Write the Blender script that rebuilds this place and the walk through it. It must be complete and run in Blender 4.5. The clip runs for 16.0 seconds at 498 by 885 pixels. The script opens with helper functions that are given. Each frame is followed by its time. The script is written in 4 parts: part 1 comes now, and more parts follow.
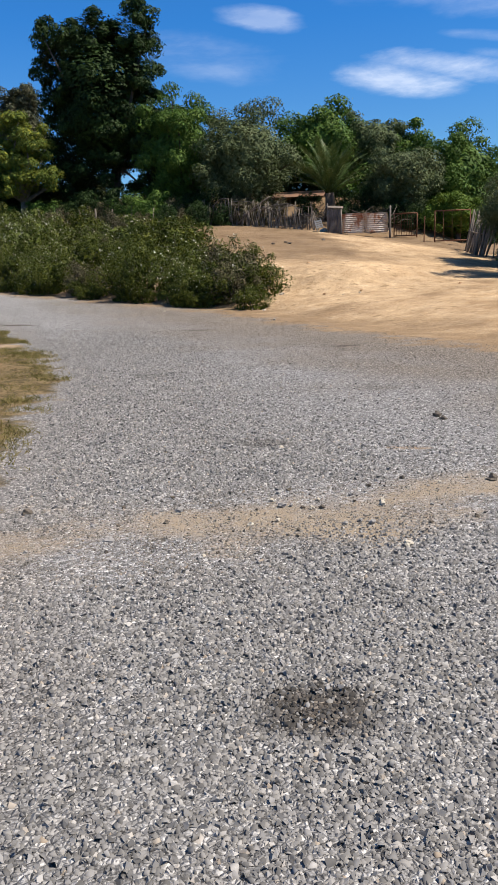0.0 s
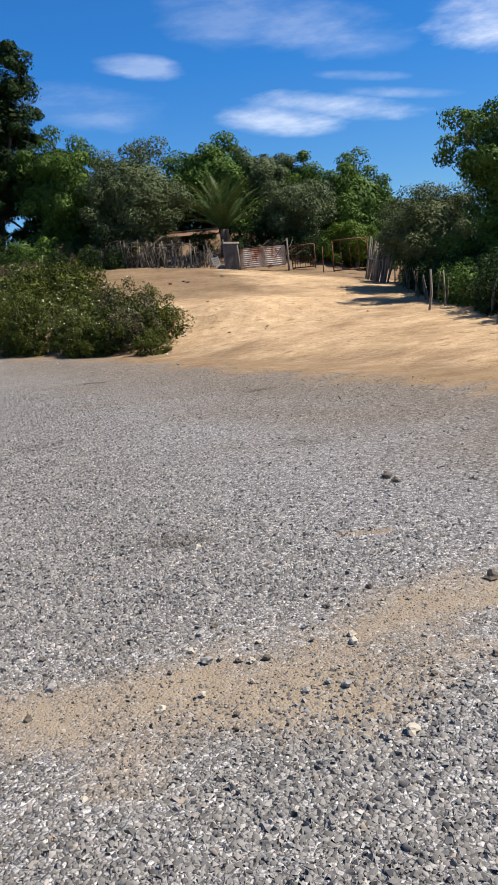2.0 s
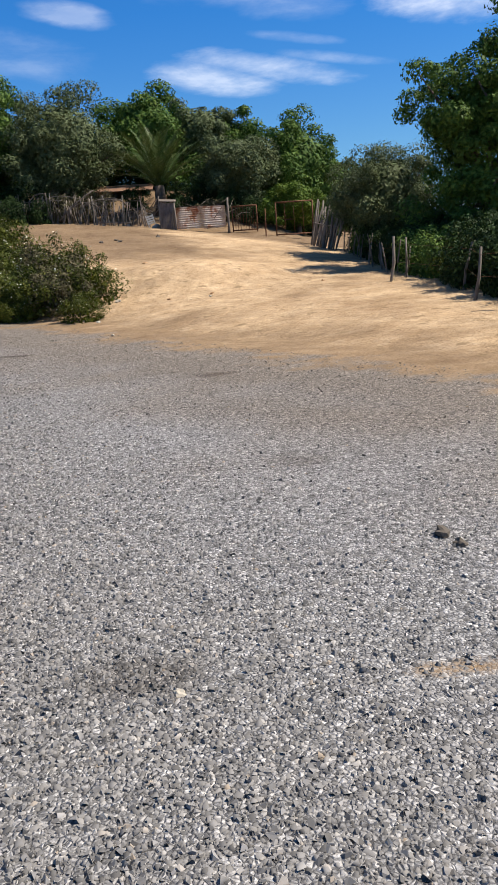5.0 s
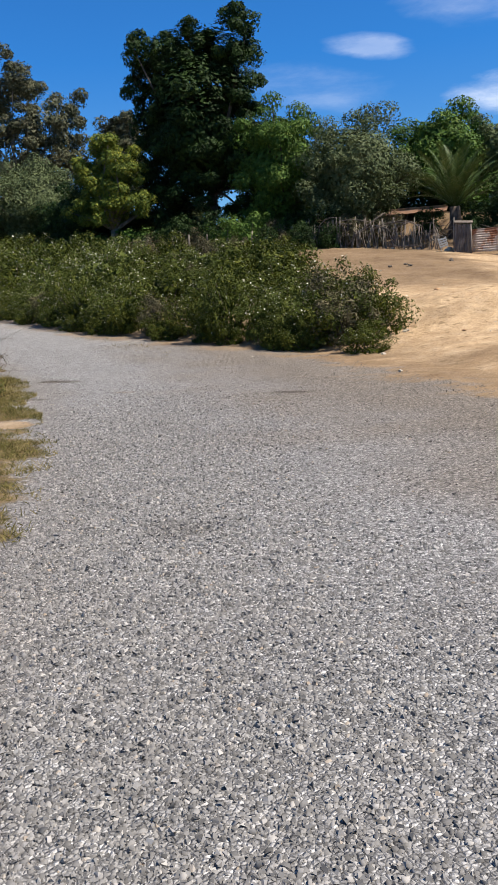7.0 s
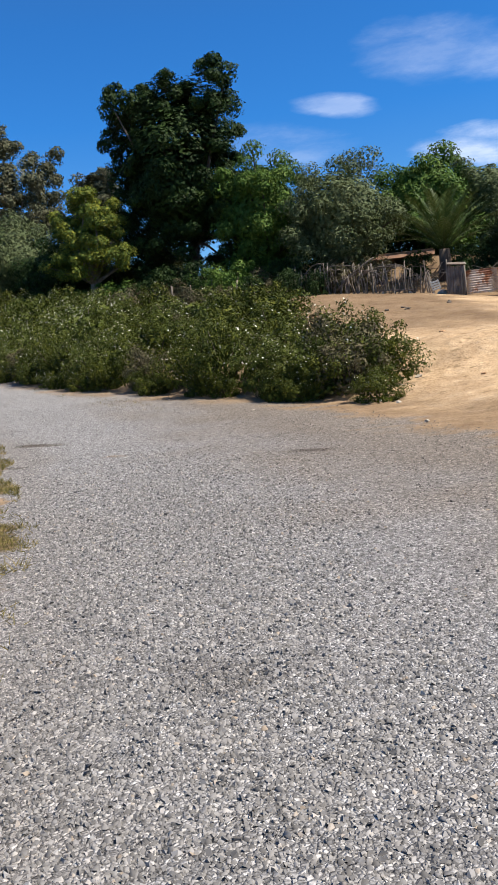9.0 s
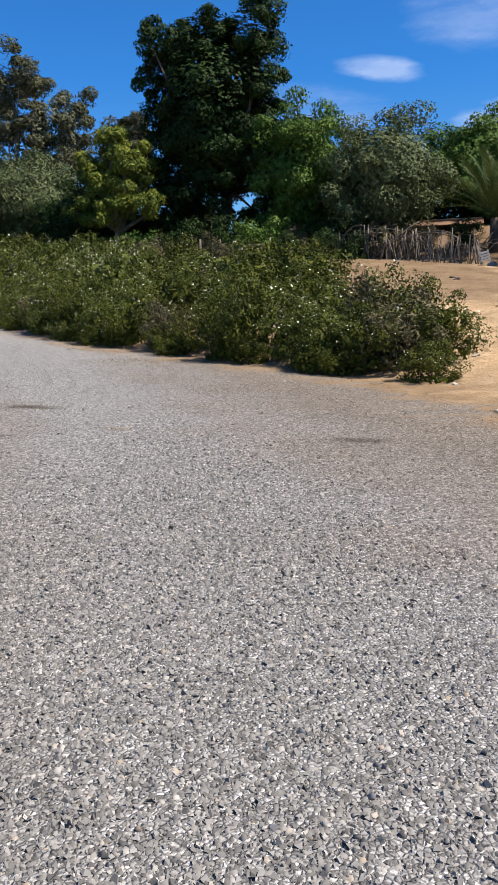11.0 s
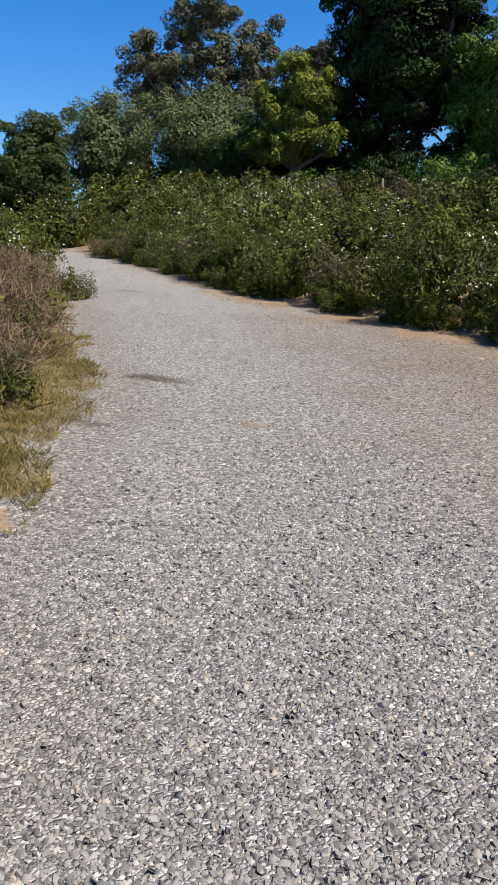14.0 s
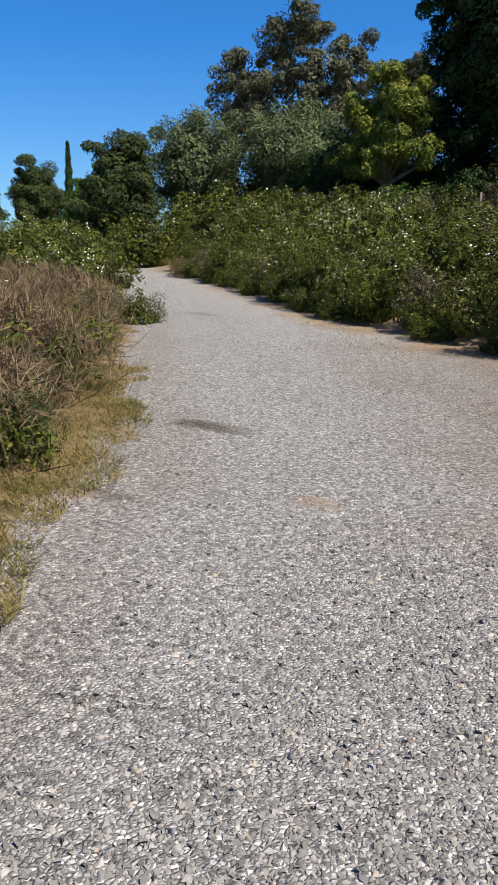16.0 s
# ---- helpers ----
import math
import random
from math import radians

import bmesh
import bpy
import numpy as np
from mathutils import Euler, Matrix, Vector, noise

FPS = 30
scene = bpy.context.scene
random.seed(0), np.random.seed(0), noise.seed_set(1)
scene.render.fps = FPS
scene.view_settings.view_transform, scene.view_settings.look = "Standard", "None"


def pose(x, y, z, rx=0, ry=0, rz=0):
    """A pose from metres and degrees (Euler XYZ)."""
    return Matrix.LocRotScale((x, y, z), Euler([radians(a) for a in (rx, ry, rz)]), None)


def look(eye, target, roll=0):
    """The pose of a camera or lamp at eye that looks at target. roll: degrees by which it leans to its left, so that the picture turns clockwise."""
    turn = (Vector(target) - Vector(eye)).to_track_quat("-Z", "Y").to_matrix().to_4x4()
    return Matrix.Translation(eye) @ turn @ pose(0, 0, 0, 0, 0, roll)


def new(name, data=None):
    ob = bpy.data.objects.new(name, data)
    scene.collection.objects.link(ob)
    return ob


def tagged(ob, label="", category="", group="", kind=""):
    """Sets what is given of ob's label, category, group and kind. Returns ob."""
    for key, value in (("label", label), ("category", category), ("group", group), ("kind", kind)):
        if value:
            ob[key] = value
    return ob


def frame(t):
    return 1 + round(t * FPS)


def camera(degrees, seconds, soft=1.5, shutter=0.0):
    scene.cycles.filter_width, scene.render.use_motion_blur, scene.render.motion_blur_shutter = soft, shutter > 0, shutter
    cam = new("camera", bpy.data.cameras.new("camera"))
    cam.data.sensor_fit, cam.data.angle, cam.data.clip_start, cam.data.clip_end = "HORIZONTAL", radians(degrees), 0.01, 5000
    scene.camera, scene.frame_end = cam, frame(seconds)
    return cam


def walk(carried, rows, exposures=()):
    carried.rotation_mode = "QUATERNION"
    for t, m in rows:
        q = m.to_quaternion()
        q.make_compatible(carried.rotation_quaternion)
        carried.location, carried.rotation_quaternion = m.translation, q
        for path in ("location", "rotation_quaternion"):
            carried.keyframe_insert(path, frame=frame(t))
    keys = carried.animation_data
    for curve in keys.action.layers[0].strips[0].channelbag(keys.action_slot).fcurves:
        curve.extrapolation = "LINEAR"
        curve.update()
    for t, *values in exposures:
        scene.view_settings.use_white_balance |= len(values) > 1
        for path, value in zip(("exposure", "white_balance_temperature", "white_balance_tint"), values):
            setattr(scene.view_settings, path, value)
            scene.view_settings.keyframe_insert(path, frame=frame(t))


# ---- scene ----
cam = camera(35.5, 16.0, soft=1.5)
PATH = [
    (0, (1.131, -4.195, 1.587), (0.74, -2.288, 1.127), -2.0),
    (0.5, (1.152, -3.752, 1.569), (0.856, -1.826, 1.118), -3.6),
    (1, (1.068, -3.37, 1.57), (0.863, -1.414, 1.204), -3.8),
    (1.5, (0.979, -2.957, 1.555), (0.842, -0.998, 1.174), -4.5),
    (2, (0.907, -2.523, 1.574), (0.736, -0.567, 1.193), -5.8),
    (2.5, (0.769, -2.106, 1.565), (0.705, -0.146, 1.173), -5.4),
    (3, (0.721, -1.68, 1.526), (0.771, 0.276, 1.114), -5.1),
    (3.2, (0.692, -1.494, 1.544), (0.724, 0.46, 1.12), -4.9),
    (5.3, (0.395, -0.109, 1.61), (0.394, 1.831, 1.127), -3.3),
    (5.5, (0.389, 0.108, 1.637), (0.377, 2.053, 1.169), -2.8),
    (6, (0.275, 0.571, 1.614), (0.236, 2.512, 1.133), -2.0),
    (6.5, (0.124, 0.995, 1.625), (-0.155, 2.92, 1.16), -2.7),
    (6.8, (0.023, 1.246, 1.632), (-0.53, 3.13, 1.25), -3.4),
    (7, (-0.1, 1.437, 1.659), (-0.758, 3.286, 1.275), -3.5),
    (7.5, (-0.39, 1.811, 1.639), (-1.075, 3.656, 1.282), -3.2),
    (8, (-0.58, 2.235, 1.615), (-1.277, 4.089, 1.34), -3.7),
    (8.2, (-0.675, 2.397, 1.624), (-1.361, 4.261, 1.384), -5.0),
    (10.3, (-1.641, 4.258, 1.511), (-2.174, 6.157, 1.179), -3.8),
    (10.5, (-1.706, 4.511, 1.538), (-2.338, 6.377, 1.195), -2.9),
    (11, (-1.905, 4.954, 1.524), (-2.56, 6.812, 1.176), -1.4),
    (11.5, (-1.993, 5.397, 1.507), (-2.651, 7.249, 1.136), -1.5),
    (12, (-2.234, 5.865, 1.532), (-2.922, 7.702, 1.142), -0.2),
    (12.5, (-2.472, 6.328, 1.509), (-3.147, 8.138, 0.99), 2.7),
    (13, (-2.625, 6.824, 1.541), (-3.317, 8.626, 1.017), 3.3),
    (13.5, (-2.852, 7.239, 1.566), (-3.572, 9.026, 1.028), 2.7),
    (14, (-3.055, 7.622, 1.561), (-4.074, 9.277, 1.086), 0.5),
    (14.5, (-3.301, 8.026, 1.588), (-4.501, 9.552, 1.103), 0.0),
    (15, (-3.501, 8.376, 1.623), (-4.707, 9.91, 1.187), 0.4),
    (15.5, (-3.639, 8.808, 1.626), (-4.864, 10.328, 1.189), 0.3),
    (16, (-3.838, 9.161, 1.613), (-5.043, 10.697, 1.179), 0.3),
]
walk(cam, [(t, look(eye, target, roll)) for t, eye, target, roll in PATH],
     [(0, 0.56, 6660, 11), (6, 0.54, 6620, 11), (8, 0.66, 6600, 11), (12.5, 0.7, 6660, 12), (16, 0.68, 6740, 11)])

# ---- world, sun, exposure ----
SUN = Vector((0.96, -0.03, 1.40)).normalized()
world = bpy.data.worlds.new("sky")
scene.world = world
world.use_nodes = True
wn, wl = world.node_tree.nodes, world.node_tree.links
wn.clear()


def wnode(kind, **values):
    n = wn.new(kind)
    for key, value in values.items():
        n.inputs[key].default_value = value
    return n


sky = wn.new("ShaderNodeTexSky")
sky.sky_type, sky.sun_disc = "NISHITA", False
sky.sun_elevation = math.asin(SUN.z)
sky.sun_rotation = math.atan2(SUN.x, SUN.y)
sky.altitude, sky.air_density, sky.dust_density, sky.ozone_density = 200, 1.0, 0.3, 3.0
# wisps of high cloud: streaky noise, gathered about a few directions (dir, half width, half height, weight)
CLOUDS = [((-0.010, 0.980, 0.195), 0.060, 0.016, 0.85),
          ((0.052, 0.977, 0.203), 0.085, 0.012, 0.82),
          ((0.125, 0.970, 0.207), 0.055, 0.006, 0.55),
          ((0.092, 0.969, 0.229), 0.045, 0.005, 0.40),
          ((0.250, 0.933, 0.263), 0.075, 0.026, 0.90),
          ((0.030, 0.954, 0.284), 0.090, 0.026, 0.42),
          ((-0.032, 0.953, 0.301), 0.080, 0.028, 0.36),
          ((-0.167, 0.950, 0.263), 0.042, 0.011, 0.50),
          ((-0.225, 0.946, 0.225), 0.090, 0.020, 0.36)]
coord = wn.new("ShaderNodeTexCoord").outputs["Generated"]
squash = wn.new("ShaderNodeMapping")
squash.inputs["Scale"].default_value = (9.0, 9.0, 30.0)
wl.new(coord, squash.inputs["Vector"])
wisp = wnode("ShaderNodeTexNoise", Scale=1.0, Detail=7.0, Roughness=0.6, Distortion=0.15)
wl.new(squash.outputs[0], wisp.inputs["Vector"])


def wmath(op, a, b=0.0):
    n = wn.new("ShaderNodeMath")
    n.operation = op
    for i, v in enumerate((a, b)):
        if isinstance(v, (int, float)):
            n.inputs[i].default_value = v
        else:
            wl.new(v, n.inputs[i])
    return n.outputs[0]


def wdot(v):
    n = wn.new("ShaderNodeVectorMath")
    n.operation = "DOT_PRODUCT"
    wl.new(coord, n.inputs[0])
    n.inputs[1].default_value = v
    return n.outputs["Value"]


cover = 0.0
for way, half_w, half_h, weight in CLOUDS:
    way = Vector(way).normalized()
    side = way.cross(Vector((0, 0, 1))).normalized()
    rise = side.cross(way) + side * 0.15
    far = wmath("ADD", wmath("POWER", wmath("ABSOLUTE", wmath("DIVIDE", wdot(side), half_w)), 2.0),
                wmath("POWER", wmath("ABSOLUTE", wmath("DIVIDE", wdot(rise - way * rise.dot(way)), half_h)), 2.0))
    far = wmath("ADD", wmath("MULTIPLY", far, 0.75), wmath("MULTIPLY", wmath("SUBTRACT", 0.5, wisp.outputs["Fac"]), 3.2))
    blob = wmath("MULTIPLY", wmath("MINIMUM", wmath("MAXIMUM", wmath("MULTIPLY", wmath("SUBTRACT", 1.35, far), 0.72), 0.0), 1.0), weight)
    blob = wmath("MULTIPLY", blob, wmath("GREATER_THAN", wdot(way), 0.5))
    cover = wmath("MAXIMUM", blob, cover)
thick = wmath("MINIMUM", wmath("MULTIPLY", wmath("POWER", cover, 1.5), wmath("ADD", wisp.outputs["Fac"], 0.12)), 0.62)
cloud = wnode("ShaderNodeMixRGB", Color2=(13.0, 14.0, 15.6, 1))
wl.new(thick, cloud.inputs["Fac"])
tint = wnode("ShaderNodeMixRGB", Color1=(0.72, 1.12, 1.48, 1), Color2=(0.26, 1.0, 1.76, 1))
wl.new(wmath("MINIMUM", wmath("MAXIMUM", wmath("MULTIPLY", wmath("SUBTRACT", wdot((0, 0, 1)), 0.04), 4.5), 0.0), 1.0), tint.inputs["Fac"])
high = wnode("ShaderNodeMixRGB", Color2=(0.75, 1.0, 1.2, 1))
wl.new(wmath("MINIMUM", wmath("MAXIMUM", wmath("MULTIPLY", wmath("SUBTRACT", wdot((0, 0, 1)), 0.36), 2.2), 0.0), 1.0), high.inputs["Fac"])
wl.new(tint.outputs[0], high.inputs["Color1"])
deep = wnode("ShaderNodeMixRGB", Fac=1.0)
deep.blend_type = "MULTIPLY"
wl.new(sky.outputs[0], deep.inputs["Color1"])
wl.new(high.outputs[0], deep.inputs["Color2"])
wl.new(deep.outputs[0], cloud.inputs["Color1"])
back = wnode("ShaderNodeBackground", Strength=0.056)
wl.new(cloud.outputs[0], back.inputs["Color"])
wl.new(back.outputs[0], wn.new("ShaderNodeOutputWorld").inputs[0])

sun = new("sun", bpy.data.lights.new("sun", "SUN"))
sun.data.energy, sun.data.angle, sun.data.color = 5.0, radians(0.53), (1.0, 0.93, 0.82)
sun.matrix_world = look(SUN * 60, (0, 0, 0))

# ---- materials ----


class Mat:
    """A node material with short calls for its nodes."""

    def __init__(self, name, rough=0.8, metal=0.0):
        self.m = bpy.data.materials.new(name)
        self.m.use_nodes = True
        self.n, self.l = self.m.node_tree.nodes, self.m.node_tree.links
        self.b = self.n["Principled BSDF"]
        self.b.inputs["Roughness"].default_value, self.b.inputs["Metallic"].default_value = rough, metal
        self.b.inputs["Specular IOR Level"].default_value = 0.3
        self.co = self.n.new("ShaderNodeTexCoord").outputs["Object"]

    def add(self, kind, **values):
        n = self.n.new(kind)
        for key, value in values.items():
            n.inputs[key.replace("_", " ")].default_value = value
        return n

    def noise(self, scale, detail=5, rough=0.6, stretch=None):
        t = self.add("ShaderNodeTexNoise", Scale=scale, Detail=detail, Roughness=rough)
        self.l.new(self.at(stretch), t.inputs["Vector"])
        return t.outputs["Fac"]

    def at(self, stretch):
        if not stretch:
            return self.co
        mp = self.add("ShaderNodeMapping", Scale=stretch)
        self.l.new(self.co, mp.inputs["Vector"])
        return mp.outputs[0]

    def cells(self, scale, feature="F1", jitter=1.0):
        t = self.add("ShaderNodeTexVoronoi", Scale=scale, Randomness=jitter)
        t.feature = feature
        self.l.new(self.co, t.inputs["Vector"])
        return t

    def ramp(self, fac, stops):
        r = self.n.new("ShaderNodeValToRGB")
        e = r.color_ramp.elements
        while len(e) < len(stops):
            e.new(0.5)
        for i, (p, c) in enumerate(stops):
            e[i].position, e[i].color = p, (*c, 1) if len(c) == 3 else c
        self.l.new(fac, r.inputs["Fac"])
        return r.outputs["Color"]

    def mix(self, fac, a, b, blend="MIX"):
        m = self.n.new("ShaderNodeMixRGB")
        m.blend_type = blend
        for slot, v in (("Fac", fac), ("Color1", a), ("Color2", b)):
            if isinstance(v, (int, float)):
                m.inputs[slot].default_value = v
            elif isinstance(v, tuple):
                m.inputs[slot].default_value = (*v, 1)
            else:
                self.l.new(v, m.inputs[slot])
        return m.outputs[0]

    def math(self, op, a, b=0.0):
        m = self.n.new("ShaderNodeMath")
        m.operation = op
        for i, v in enumerate((a, b)):
            if isinstance(v, (int, float)):
                m.inputs[i].default_value = v
            else:
                self.l.new(v, m.inputs[i])
        return m.outputs[0]

    def attr(self, name):
        a = self.n.new("ShaderNodeAttribute")
        a.attribute_name = name
        return a.outputs["Fac"]

    def color(self, c):
        self.l.new(c, self.b.inputs["Base Color"])
        return self

    def bump(self, height, distance, strength=1.0):
        bp = self.add("ShaderNodeBump", Strength=strength, Distance=distance)
        self.l.new(height, bp.inputs["Height"])
        self.l.new(bp.outputs[0], self.b.inputs["Normal"])
        return self


def leaf_material(name, stops, rough=0.6, glow=0.08, tone=0.66):
    """Leaves: each its own tint, some light shining through."""
    m = Mat(name, rough)
    m.b.inputs["Specular IOR Level"].default_value = 0.12
    isle = m.n.new("ShaderNodeNewGeometry").outputs["Random Per Island"]
    spread = m.math("ADD", m.math("MULTIPLY", isle, 0.6), m.math("SUBTRACT", m.math("MULTIPLY", m.noise(1.4, 4), 1.3), 0.45))
    c = m.ramp(spread, stops)
    c = m.mix(m.math("MULTIPLY", m.noise(0.35, 2), 0.5), c, (0.55, 0.55, 0.46), "MULTIPLY")
    c = m.mix(1.0, c, (tone, tone, tone * 0.95), "MULTIPLY")
    m.color(c)
    tr = m.n.new("ShaderNodeBsdfTranslucent")
    m.l.new(c, tr.inputs["Color"])
    ms = m.add("ShaderNodeMixShader", Fac=glow)
    m.l.new(m.b.outputs[0], ms.inputs[1])
    m.l.new(tr.outputs[0], ms.inputs[2])
    m.l.new(ms.outputs[0], m.n["Material Output"].inputs["Surface"])
    return m.m


def g(*c):
    return tuple(c)


LEAF_DARK = leaf_material("dark_leaf", [(0, g(.018, .038, .012)), (.6, g(.038, .078, .02)), (1, g(.09, .15, .036))])
LEAF_FRESH = leaf_material("fresh_leaf", [(0, g(.045, .09, .02)), (.6, g(.09, .17, .03)), (1, g(.21, .29, .06))], tone=0.88)
LEAF_BRIGHT = leaf_material("bright_leaf", [(0, g(.06, .12, .012)), (.6, g(.13, .22, .025)), (1, g(.25, .33, .05))])
LEAF_YELLOW = leaf_material("yellow_leaf", [(0, g(.05, .09, .018)), (.4, g(.12, .17, .03)), (.75, g(.26, .28, .04)), (1, g(.46, .42, .06))], tone=0.85)
LEAF_OLIVE = leaf_material("olive_leaf", [(0, g(.06, .085, .035)), (.6, g(.14, .18, .08)), (1, g(.27, .31, .17))], tone=0.78)
LEAF_GUM = leaf_material("gum_leaf", [(0, g(.07, .085, .048)), (.6, g(.15, .16, .095)), (1, g(.28, .25, .16))])
LEAF_CISTUS = leaf_material("rockrose_leaf", [(0, g(.035, .05, .012)), (.5, g(.095, .122, .018)), (.85, g(.2, .215, .03)), (1, g(.32, .30, .06))], tone=0.64)
LEAF_LIGHT = leaf_material("pale_rockrose_leaf", [(0, g(.055, .075, .016)), (.5, g(.13, .165, .03)), (1, g(.27, .28, .08))])
LEAF_GREY = leaf_material("grey_scrub_leaf", [(0, g(.06, .055, .03)), (.6, g(.14, .125, .07)), (1, g(.24, .2, .12))], tone=0.9)
LEAF_PALM = leaf_material("palm_leaf", [(0, g(.04, .07, .022)), (.6, g(.09, .135, .04)), (1, g(.2, .22, .09))], 0.4, tone=1.0)
LEAF_PINE = leaf_material("far_leaf", [(0, g(.035, .055, .02)), (.6, g(.075, .105, .032)), (1, g(.14, .16, .05))])
STRAW = leaf_material("dry_stalk", [(0, g(.08, .055, .035)), (.45, g(.18, .125, .08)), (.72, g(.30, .225, .15)), (.8, g(.09, .11, .04)), (1, g(.15, .17, .07))], 0.8, 0.1, 0.9)
GRASS = leaf_material("verge_grass", [(0, g(.075, .075, .02)), (.4, g(.17, .15, .05)), (.7, g(.28, .22, .095)), (1, g(.42, .33, .18))], 0.7, 0.2, 1.0)
# white of the shrub flecks: glints on glossy leaves painted in, besides petals
FLECK = leaf_material("white_fleck", [(0, g(.75, .72, .62)), (1, g(.86, .85, .80))], 0.6, 0.2, 1.0)


def wood_material(name, stops, scale=1.0):
    m = Mat(name, 0.85)
    grain = m.noise(9 * scale, 6, 0.65, (1, 1, 0.12))
    c = m.ramp(grain, stops)
    c = m.mix(m.ramp(m.noise(1.7, 3), [(.35, g(.55, .52, .5)), (.65, g(1, 1, 1))]), (0, 0, 0), c)
    return m.color(m.mix(m.noise(2.5), c, (0.8, 0.76, 0.7), "MULTIPLY")).bump(grain, 0.01, 0.7).m


BARK = wood_material("bark", [(.3, g(.06, .045, .035)), (.7, g(.19, .15, .12))])
BARK_PALE = wood_material("pale_bark", [(.3, g(.14, .11, .09)), (.7, g(.36, .31, .26))])
POST_WOOD = wood_material("weathered_post_wood", [(.3, g(.13, .11, .095)), (.7, g(.36, .32, .27))])
BOARD_WOOD = wood_material("grey_board_wood", [(.3, g(.12, .105, .10)), (.7, g(.30, .27, .25))], 1.6)


def ground_material():
    """One sheet: grey gravel, ochre dirt and dry turf, told apart by three masks."""
    m = Mat("ground", 0.92)
    m.b.inputs["Specular IOR Level"].default_value = 0.15
    big = m.cells(50.0)
    small = m.cells(120.0)
    edge = m.cells(50.0, "DISTANCE_TO_EDGE")
    grey = m.ramp(m.mix(0.35, big.outputs["Color"], small.outputs["Color"]),
                  [(.22, g(.14, .138, .138)), (.42, g(.255, .25, .249)), (.6, g(.345, .338, .334)), (.82, g(.55, .54, .53))])
    # shade in the gaps between stones, painted as darker cell edges
    grey = m.mix(m.ramp(edge.outputs["Distance"], [(.0, g(.55, .53, .5)), (.12, g(1, 1, 1))]), (0, 0, 0), grey)
    grey = m.mix(m.ramp(m.noise(0.55, 4), [(.35, g(.92, .91, .91)), (.7, g(1.0, .97, .92))]), (0, 0, 0), grey)
    grey = m.mix(1.0, grey, m.ramp(m.noise(24.0, 4, 0.85), [(.36, g(.5, .49, .48)), (.5, g(1, 1, 1)), (.64, g(1.42, 1.4, 1.36))]), "MULTIPLY")
    brown = m.mix(0.75, grey, (0.72, 0.60, 0.47), "MULTIPLY")
    grey = m.mix(m.attr("brown"), grey, brown)
    soil_n = m.noise(1.7, 10, 0.75)
    soil = m.ramp(soil_n, [(.3, g(.38, .262, .155)), (.45, g(.445, .317, .192)), (.54, g(.50, .365, .228)), (.72, g(.57, .44, .298))])
    speck = m.ramp(m.noise(26.0, 4, 0.7), [(.34, g(.55, .5, .45)), (.5, g(1, 1, 1)), (.7, g(1.12, 1.1, 1.06))])
    soil = m.mix(1.0, soil, speck, "MULTIPLY")
    soil = m.mix(1.0, soil, m.ramp(m.noise(0.5, 5, 0.65), [(.34, g(.72, .68, .64)), (.48, g(.95, .94, .92)), (.62, g(1.1, 1.09, 1.06))]), "MULTIPLY")
    soil = m.mix(m.attr("dry"), soil, m.mix(1.0, soil, (0.44, 0.42, 0.42), "MULTIPLY"))
    turf = m.ramp(m.noise(3.2, 8, 0.75), [(.36, g(.06, .048, .02)), (.47, g(.14, .105, .05)), (.6, g(.27, .19, .10))])
    turf = m.mix(1.0, turf, speck, "MULTIPLY")
    frayed = m.math("ADD", m.math("MULTIPLY", m.noise(9.0, 6, 0.75), 0.5), m.math("MULTIPLY", m.noise(45.0, 3, 0.6), 0.5))

    def patchy(mask, gain=3.5):
        f = m.math("MULTIPLY", m.math("SUBTRACT", m.math("ADD", mask, frayed), 1.0), gain)
        return m.math("MINIMUM", m.math("MAXIMUM", m.math("ADD", f, 0.5), 0.0), 1.0)

    litter = m.math("MULTIPLY", patchy(m.math("ADD", m.math("MULTIPLY", m.noise(2.0, 6, 0.7, (1, 1.5, 1)), 2.4), -0.8), 3.0), 0.5)
    soil = m.mix(m.math("MULTIPLY", litter, 0.65), soil, (0.25, 0.17, 0.095))
    scraps = m.ramp(m.noise(2.9, 4, 0.6, (1, 1.7, 1)), [(.6, g(0, 0, 0)), (.64, g(.7, .7, .7))])
    soil = m.mix(scraps, soil, (0.19, 0.13, 0.07))
    soil = m.mix(m.attr("pale"), soil, m.mix(m.noise(12.0), (0.225, 0.185, 0.138), (0.35, 0.29, 0.215)))
    c = m.mix(patchy(m.attr("soil")), grey, soil)
    c = m.mix(patchy(m.attr("turf")), c, turf)
    c = m.mix(m.attr("stain"), c, m.mix(1.0, c, (0.42, 0.37, 0.32), "MULTIPLY"))
    m.color(c)
    bare = m.math("SUBTRACT", 1.0, m.attr("soil"))
    stones = m.math("MULTIPLY", m.math("MULTIPLY", m.math("MINIMUM", edge.outputs["Distance"], 0.3), 3.0), bare)
    relief = m.math("ADD", stones, m.math("MULTIPLY", m.noise(14.0, 6, 0.7), 0.9))
    clods = m.math("MULTIPLY", m.math("MULTIPLY", m.noise(3.2, 7, 0.65), m.attr("soil")), 7.0)
    m.bump(m.math("ADD", relief, clods), 0.012, 0.8)
    return m.m


GROUND = ground_material()


